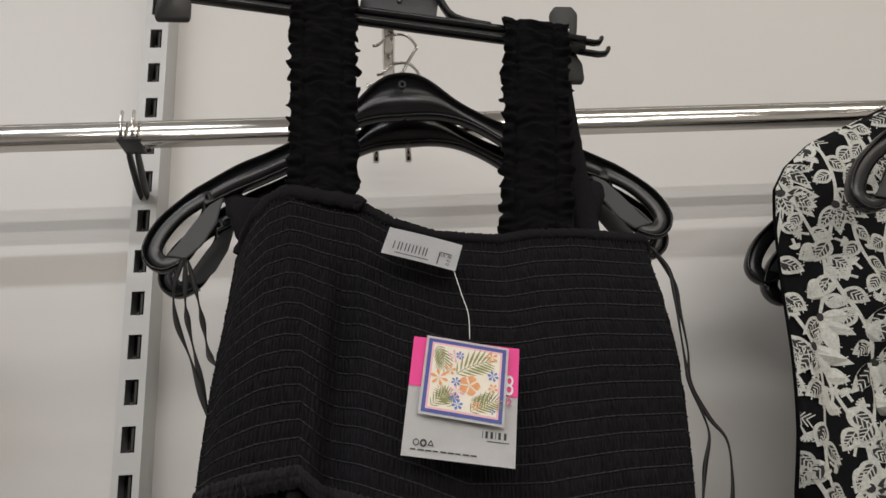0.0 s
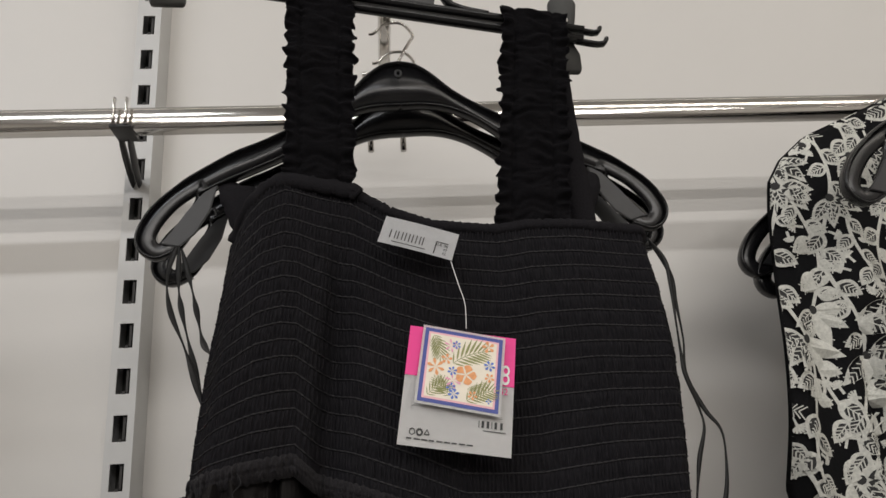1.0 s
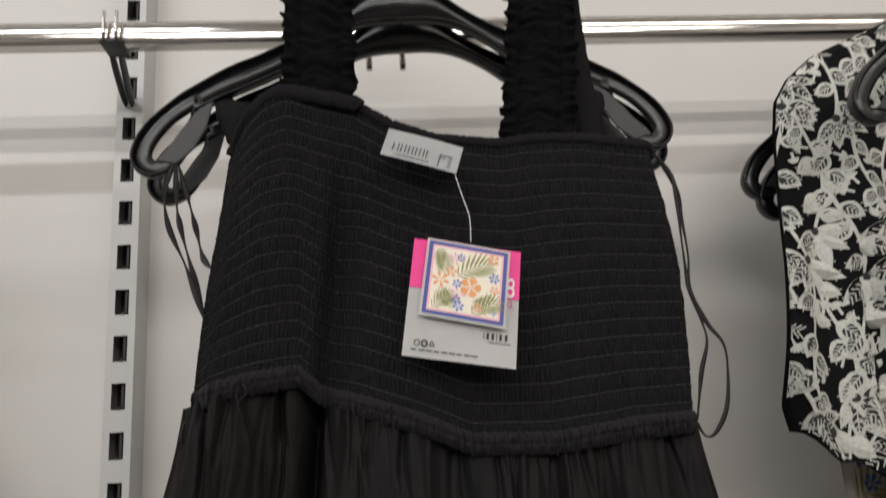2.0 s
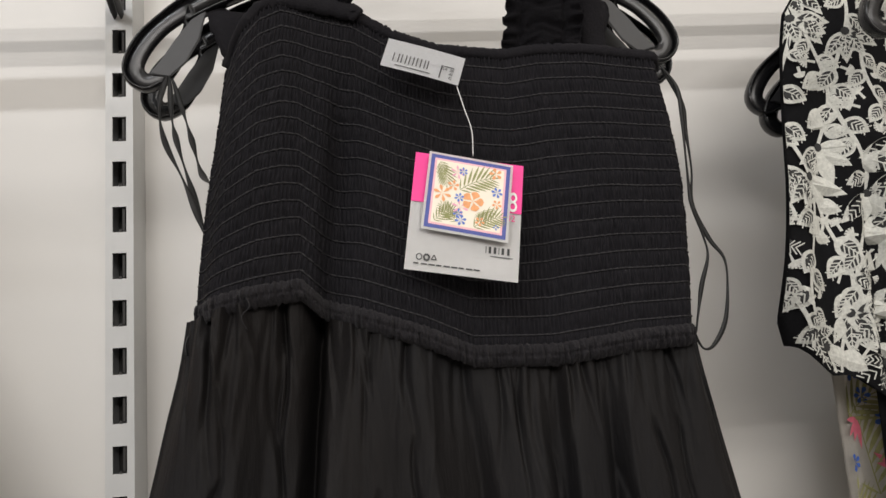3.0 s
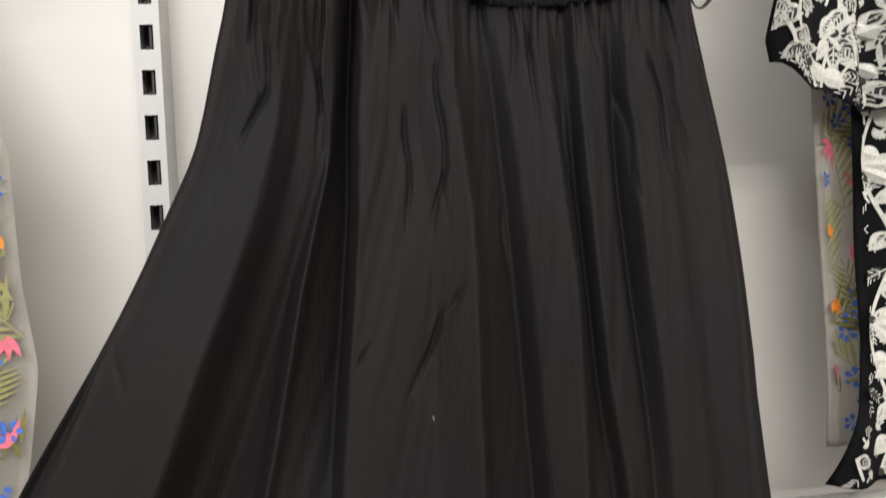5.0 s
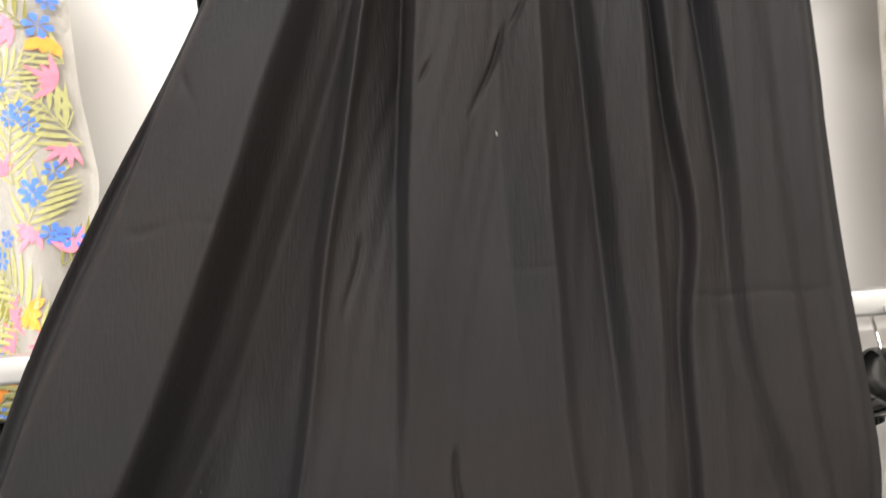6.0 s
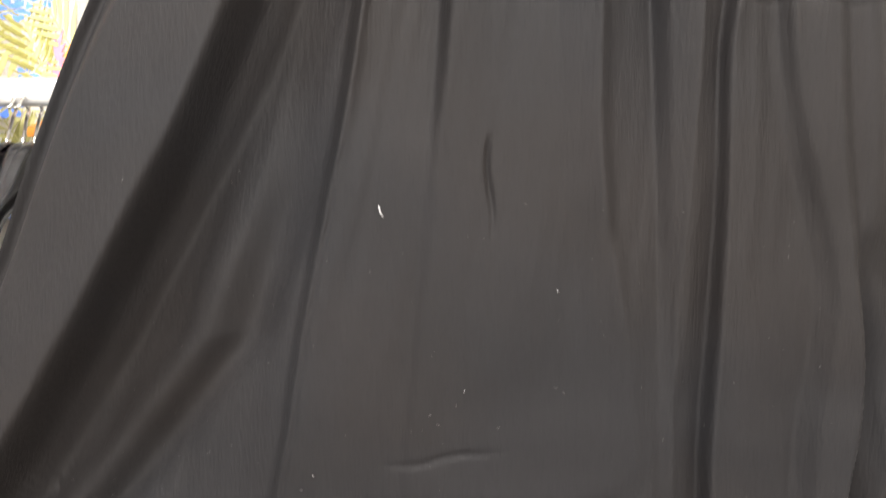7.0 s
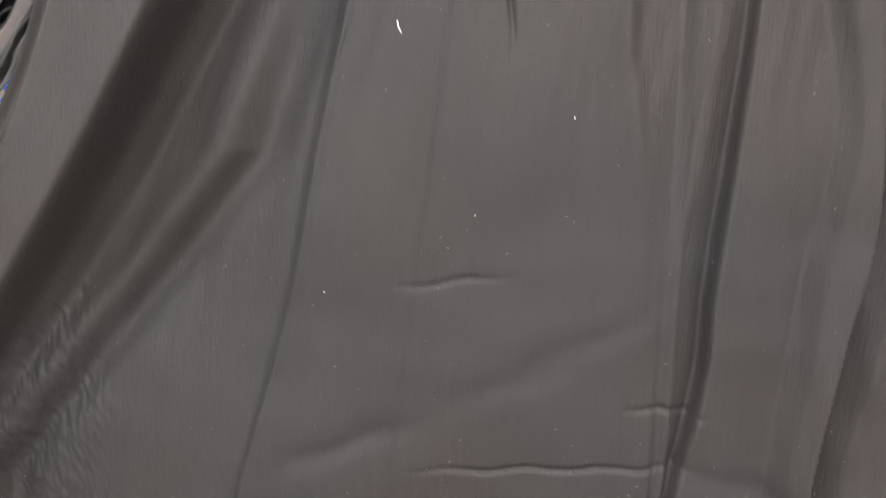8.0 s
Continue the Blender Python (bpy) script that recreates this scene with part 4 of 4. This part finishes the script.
for cx, cy, r, sl, n, fat in ((0.56, 0.56, 0.13, 2, 5, 0.8), (0.20, 0.52, 0.11, 2, 6, 0.35), (0.32, 0.40, 0.07, 2, 5, 0.5), (0.80, 0.16, 0.08, 2, 5, 0.5), (0.42, 0.66, 0.10, 3, 6, 0.25), (0.36, 0.22, 0.09, 3, 6, 0.25), (0.66, 0.80, 0.06, 2, 5, 0.5), (0.40, 0.54, 0.06, 4, 6, 0.45), (0.42, 0.20, 0.055, 4, 6, 0.45), (0.44, 0.82, 0.07, 4, 6, 0.45), (0.83, 0.40, 0.07, 4, 6, 0.45), (0.40, 0.74, 0.06, 4, 6, 0.45), (0.84, 0.55, 0.06, 2, 5, 0.5), (0.85, 0.84, 0.035, 4, 4, 0.6)):
    blossom(bm, cx, cy, r, rng.uniform(0, 6), n, fat, front, 0.00085, sl)
part("flower_print", bm, CARD_PRINT, face, "palm leaves, orange hibiscus and blue blossoms", smooth=False)
writing("38", back, 0.875, 0.335, 0.16, 0.17, CARD, base, 0.0012)
writing("42", back, 0.905, 0.475, 0.075, 0.055, PINK, base, 0.0012)
for a, w in ((0.70, 0.006), (0.735, 0.022), (0.78, 0.022), (0.815, 0.006), (0.85, 0.022), (0.90, 0.022)):
    part("mark_bar", panel(back, a - w / 2, a + w / 2, 0.735, 0.79, 0.0006, 1), INK, base, smooth=False)
part("mark_line", panel(back, 0.74, 0.94, 0.81, 0.816, 0.0006, 2), INK, base, smooth=False)
for a in (0.12, 0.185, 0.25):
    bm = bmesh.new()
    pts = [(a + 0.026 * math.cos(w), 0.885 + 0.026 * math.sin(w)) for w in np.linspace(-1.57, 4.71, 4 if a > 0.2 else 7)]
    stroke(bm, pts, 0.008 if a != 0.185 else 0.016, back, 0.0006, 0)
    part("recycling_symbol", bm, INK, base, smooth=False)
for k in range(9):
    part("fine_print_bar", panel(back, 0.075 + 0.066 * k, 0.075 + 0.066 * k + (0.055 if k % 3 else 0.045), 0.935, 0.946, 0.0006, 1), INK, base, smooth=False)
bm = bmesh.new()
sweep(bm, smooth_line([(-0.020, -0.356, 1.618), (-0.0165, -0.361, 1.600), (-0.0135, -0.365, 1.585), (-0.0140, -0.3665, 1.568)], 20), 0.00032, n=6)
part("plastic_string", bm, CARD, tag, "clear plastic tag string")


# ---- ribbon hanger loops ----
def ribbon(pts, width=0.0022, parent=None):
    bm = bmesh.new()
    line = smooth_line(pts, 60)
    sweep(bm, line, [width * (0.55 + 0.45 * math.sin(i * 0.33 + len(pts))) + 0.0006 for i in range(60)], 0.0006, 6)
    return part("ribbon_loop", bm, RIBBON, parent or dress, "thin black satin hanger ribbon")


ribbon([(0.130, -0.328, 1.640), (0.140, -0.330, 1.622), (0.1415, -0.330, 1.600), (0.141, -0.330, 1.575), (0.1405, -0.331, 1.550), (0.141, -0.332, 1.536), (0.1465, -0.332, 1.514), (0.1475, -0.333, 1.500), (0.141, -0.334, 1.482), (0.137, -0.335, 1.468), (0.132, -0.337, 1.450)], 0.0013)
ribbon([(0.132, -0.326, 1.638), (0.143, -0.328, 1.612), (0.144, -0.328, 1.590), (0.145, -0.328, 1.562), (0.1425, -0.329, 1.537), (0.151, -0.330, 1.513), (0.1595, -0.332, 1.498), (0.159, -0.333, 1.478), (0.154, -0.334, 1.455), (0.144, -0.335, 1.440), (0.136, -0.337, 1.438), (0.131, -0.338, 1.446)], 0.0013)
ribbon([(-0.243, -0.205, 1.690), (-0.247, -0.215, 1.66), (-0.238, -0.235, 1.625), (-0.216, -0.27, 1.584), (-0.196, -0.31, 1.545), (-0.186, -0.32, 1.52)])
ribbon([(-0.241, -0.205, 1.690), (-0.236, -0.220, 1.65), (-0.226, -0.245, 1.620), (-0.208, -0.28, 1.575), (-0.192, -0.31, 1.535)])
ribbon([(-0.239, -0.205, 1.688), (-0.226, -0.220, 1.65), (-0.214, -0.245, 1.618), (-0.202, -0.275, 1.588), (-0.188, -0.31, 1.57)])
ribbon([(-0.190, -0.335, 1.475), (-0.198, -0.345, 1.462), (-0.197, -0.345, 1.448), (-0.192, -0.34, 1.432)], 0.001)

# the dress with its tag and hanger, moved to where it hangs on the arm
for ob in (dress, tag, carrier, *LINT):
    ob.location += Vector((0.006, 0.0, 0.008))

# ---- second black dress on the hangers behind ----
rear = thing("black_dress", (-0.035, -0.2, 0.7), "second black dress hanging behind the smocked one", "dress")
vs = []
for j in range(40):
    for i in range(50):
        u, v = i / 49, j / 39
        z = 1.735 - 0.05 * math.sin(math.pi * u) ** 0.5 - v * 0.95
        half = 0.150 + 0.12 * ease(v, 0.3, 1)
        vs.append(Vector((-0.028 + (2 * u - 1) * half, -0.20 - 0.02 * v + 0.010 * n3(u * 9, v * 2), z)))
bm = sheet(vs, 50, 40)
bmesh.ops.solidify(bm, geom=bm.faces[:], thickness=0.004)
part("body", bm, RUFFLE, rear)
for s, x0 in ((-1, -0.178), (1, 0.122)):
    bm = bmesh.new()
    line = smooth_line([(x0 - s * 0.012, -0.205, 1.70), (x0 + s * 0.004, -0.205, 1.735), (x0 + s * 0.010, -0.198, 1.752), (x0 + s * 0.008, -0.185, 1.758)], 24)
    sweep(bm, line, [0.017 + 0.003 * n3(i * 0.5, s) for i in range(24)], [0.004 + 0.001 * n3(i * 0.8, 3) for i in range(24)], 10)
    part("strap", bm, RUFFLE, rear)


# ---- black and white floral dress ----
def sprigs(bm, x0, x1, z0, z1, place_at, inside, rng, lift=0.0007):
    """White embroidered vines: stems with paired veined leaves, pointed flower heads and small fringed stars."""
    def leaf(cx, cz, a, r, fat, k):
        c, s_ = math.cos(a), math.sin(a)
        poly(bm, leaf_shape(cx, cz, a, r, r * fat, 8), place_at, lift * (1 + 0.04 * k), 0)
        poly(bm, leaf_shape(cx + 0.16 * r * c, cz + 0.16 * r * s_, a, r * 0.66, r * fat * 0.62, 8), place_at, lift * (1.5 + 0.02 * k), 1)
        stroke(bm, [(cx + 0.1 * r * c, cz + 0.1 * r * s_), (cx + 0.8 * r * c, cz + 0.8 * r * s_)], 0.0011, place_at, lift * 1.8, 0)
        for t in (0.3, 0.45, 0.6, 0.72):
            for q in (-0.8, 0.8):
                px, pz = cx + t * r * c, cz + t * r * s_
                stroke(bm, [(px, pz), (px + 0.26 * fat * r * math.cos(a + q) * 1.6, pz + 0.26 * fat * r * math.sin(a + q) * 1.6)], 0.0011, place_at, lift * 1.9, 0)

    def star(cx, cz, r):
        a0 = rng.uniform(0, 6.28)
        for k in range(8):
            a = a0 + k * 0.42
            stroke(bm, [(cx, cz), (cx + r * math.cos(a), cz + r * math.sin(a))], 0.0019, place_at, lift, 0)
        stroke(bm, [(cx, cz), (cx - r * 1.3 * math.cos(a0 + 1.4), cz - r * 1.3 * math.sin(a0 + 1.4))], 0.0026, place_at, lift, 0)

    column = 0
    x = x0 + 0.02
    while x < x1:
        z, drift = z1 - 0.01 - 0.03 * (column % 2), rng.uniform(0, 6)
        stem = []
        while z > z0:
            stem.append((x + 0.012 * math.sin(z * 34 + drift), z))
            z -= 0.006
        stroke(bm, stem, 0.0036, place_at, lift, 0)
        head = rng.randint(4, 8)
        for k, (px, pz) in enumerate(stem[::3]):
            if not inside(px, pz, 0.012):
                continue
            if k % 9 == head:
                turn = rng.uniform(-2.2, -0.9)
                for q in range(5):
                    leaf(px, pz, turn + (q - 2) * 0.62, rng.uniform(0.030, 0.042), 0.42, q)
                poly(bm, [(px + 0.0045 * math.cos(w), pz + 0.0045 * math.sin(w)) for w in np.linspace(0, 2 * math.pi, 9)[:-1]], place_at, lift * 2.1, 1)
            elif k % 9 not in ((head + 1) % 9,):
                side = 1 if k % 2 else -1
                leaf(px, pz, -1.57 + side * rng.uniform(0.6, 1.25), rng.uniform(0.021, 0.031), 0.68, k % 5)
                if rng.random() < 0.45:
                    star(px - side * rng.uniform(0.010, 0.016), pz - 0.004, rng.uniform(0.005, 0.008))
        x += rng.uniform(0.026, 0.033)
        column += 1


def garment(t, name, left, right, z_top, z_low, depth, mat, label, nu=70, nv=90, hem=None):
    """A hanging cloth between two edge tables; depth(x, z) gives its y."""
    vs = []
    for j in range(nv):
        for i in range(nu):
            u = i / (nu - 1)
            z = z_top + (z_low - z_top) * j / (nv - 1)
            x = prof(z, left) + u * (right - prof(z, left))
            if hem:
                z = max(z, hem(x))
            vs.append(Vector((x, depth(x, z) + 0.012 * (1 - ease(u, 0, 0.06)), z)))
    bm = sheet(vs, nu, nv)
    bmesh.ops.solidify(bm, geom=bm.faces[:], thickness=0.0025)
    return part(name, bm, mat, t, label)


bw = thing("floral_dress", (0.55, -0.15, 1.0), "black dress with white embroidered leaf and flower sprays", "dress")
CAPE = [(1.93, 0.62), (1.875, 0.515), (1.858, 0.478), (1.823, 0.396), (1.795, 0.362), (1.77, 0.345), (1.74, 0.339), (1.65, 0.328), (1.60, 0.322), (1.522, 0.310), (1.466, 0.300), (1.443, 0.303), (1.39, 0.306)]
BODY = [(1.47, 0.398), (1.40, 0.402), (1.30, 0.404), (1.15, 0.402), (1.08, 0.390), (1.005, 0.356)]


def cape_y(x, z):
    return -0.150 + 0.010 * math.sin(x * 62 + 2.5 * z) * ease(1.85 - z, 0, 0.25) + 0.006 * n3(x * 30, z * 6) + 0.02 * bell(x, 0.405, 0.010) * ease(1.66 - z, 0, 0.1)


def body_y(x, z):
    return -0.138 + 0.012 * math.sin(x * 75 + 1.5 * z) + 0.006 * n3(x * 30, z * 6)


def on_cape(a, b, l):
    a = max(a, prof(b, CAPE) + 0.002)
    return Vector((a, cape_y(a, b) + 0.010 * (1 - ease(a - prof(b, CAPE), 0, 0.022)) - l, b))


def cape_hem(x):
    return 1.443 - 0.030 * ease(x, 0.306, 0.345) - 0.022 * ease(x, 0.36, 0.40) + 0.010 * ease(x, 0.41, 0.5)


garment(bw, "sleeve", CAPE, 0.80, 1.93, 1.385, cape_y, BLACK_CLOTH, "wide black sleeve", hem=cape_hem)
garment(bw, "body", BODY, 0.80, 1.47, 1.005, body_y, BLACK_CLOTH, "black body of the dress")
bm = bmesh.new()
sprigs(bm, 0.29, 0.72, 1.39, 1.93, lambda a, b, l: on_cape(a, b, l) if a > prof(b, CAPE) - 0.012 and b > cape_hem(a) + 0.001 and b < 1.925 else None, lambda a, b, m: True, random.Random(11))
tagged(part("sleeve_embroidery", bm, [EMBROIDERY, VEIN], bw, "raised white embroidery on the sleeve", smooth=False), kind="stuff")
bm = bmesh.new()
sprigs(bm, 0.34, 0.72, 1.0, 1.42, lambda a, b, l: Vector((a, body_y(a, b) - l, b)) if a > prof(b, BODY) + 0.003 and b > 1.008 else None, lambda a, b, m: True, random.Random(21))
tagged(part("body_embroidery", bm, [EMBROIDERY, VEIN], bw, "raised white embroidery on the skirt", smooth=False), kind="stuff")


def tropical_dress(x, left, right, z_top, z_low, y0, seed, label):
    t = thing("floral_dress", (x, y0, z_low), label, "dress")

    def depth(a, b):
        return y0 + 0.014 * math.sin(a * 58 + seed) + 0.005 * n3(a * 24, b * 4, seed)

    garment(t, "cloth", left, right, z_top, z_low, depth, WHITE_CLOTH, "thin cream cloth")
    bm = bmesh.new()
    lo = min(v for _, v in left)
    east = right > lo

    def at(a, b, l):
        edge = prof(b, left)
        ok = (edge + 0.002 < a < right) if east else (right < a < edge - 0.002)
        return Vector((a, depth(a, b) - l - 0.0004, b)) if ok and z_low < b < z_top else None

    tropical(bm, min(lo, right) - 0.02, max(right, max(v for _, v in left)) + 0.02, z_low, z_top, 0.050, at, random.Random(seed), 0.0002)
    tagged(part("tropical_print", bm, PRINT, t, "printed palm leaves with orange, pink and blue flowers", smooth=False), kind="stuff")
    return t


tropical_dress(0.45, [(1.75, 0.42), (1.45, 0.379), (1.39, 0.380), (1.25, 0.385), (1.10, 0.390), (1.03, 0.385)], 0.62, 1.75, 1.03, -0.095, 3, "cream dress with pink and green tropical print behind the floral one")
tropical_dress(-0.75, [(1.86, -0.66), (1.50, -0.50), (1.39, -0.447), (1.259, -0.443), (1.175, -0.432), (1.08, -0.445), (0.98, -0.465), (0.80, -0.50)], -1.15, 1.86, 0.80, -0.13, 8, "cream dress with palm leaf, orange and blue flower print")
face_out(-0.80, 1.935, -0.30, "chrome face-out display arm clamped on the upper rail")
place(proto, -0.80, -0.16, 1.885, 0, 2)

# ---- lower rail: hangers across the rail, with blouses ----
low = hanger("black plastic hanger hooked over the lower rail", "lower hangers", 0.050)
low.matrix_basis = pose(0.300, -0.20, 0.955, 0, 0, 82)
for x, rz in ((0.335, 97), (0.372, 86), (0.418, 94), (0.47, 88), (-0.512, 88), (-0.522, 96), (-0.537, 86), (-0.552, 98), (-0.583, 90), (-0.615, 95), (-0.65, 86), (-0.69, 92)):
    place(low, x, -0.20, 0.955, 0, rz)


def blouse(x, tilt, printed, seed):
    t = thing("blouse", (x, -0.2, 0.45), "cream tropical print blouse on a hanger" if printed else "white striped shirt on a black hanger", "blouse", "blouses on the lower rail")
    vs = []

    def at(y, z, l=0.0):
        return Vector((x + (y + 0.2) * tilt + 0.007 * math.sin(y * 40 + seed) + l, y, z))
    for j in range(30):
        for i in range(30):
            u, v = i / 29, j / 29
            y = -0.41 + 0.40 * u
            z = 0.90 - 0.095 * abs(2 * u - 1) ** 1.2 - v * 0.42
            vs.append(at(y, z))
    bm = sheet(vs, 30, 30)
    bmesh.ops.solidify(bm, geom=bm.faces[:], thickness=0.008)
    part("cloth", bm, WHITE_CLOTH if printed else CARD, t)
    bm = bmesh.new()
    if printed:
        tropical(bm, -0.40, -0.02, 0.49, 0.88, 0.05, lambda a, b, l: at(a, b, 0.0012 + l) if -0.41 < a < -0.01 and 0.485 < b < 0.895 - 0.095 * abs((a + 0.21) / 0.2) ** 1.2 else None, random.Random(seed))
        tagged(part("tropical_print", bm, PRINT, t, "", smooth=False), kind="stuff")
    else:
        for k in range(12):
            z = 0.48 + 0.028 * k
            stroke(bm, [(-0.40 + 0.03 * q, z) for q in range(14)], 0.003, lambda a, b, l: at(a, b, -0.0095), 0, 0)
        tagged(part("stripes", bm, [INK], t, "thin grey stripes", smooth=False), kind="stuff")
    return t


for x, tilt, printed, seed in ((-0.552, 0.06, True, 1), (-0.60, -0.04, True, 2), (-0.65, 0.03, True, 4), (0.345, -0.03, False, 5), (0.43, 0.04, False, 6)):
    blouse(x, tilt, printed, seed)
for x in (-0.535, -0.565, -0.60):
    part_thing = thing("size_marker", (x, -0.2, 0.95), "small white plastic size marker on a hanger hook", "size marker", "size markers")
    part("clip", boxed((x + 0.004, -0.335, 0.872), (0.006, 0.014, 0.05), 0.0015), PEARL, part_thing)
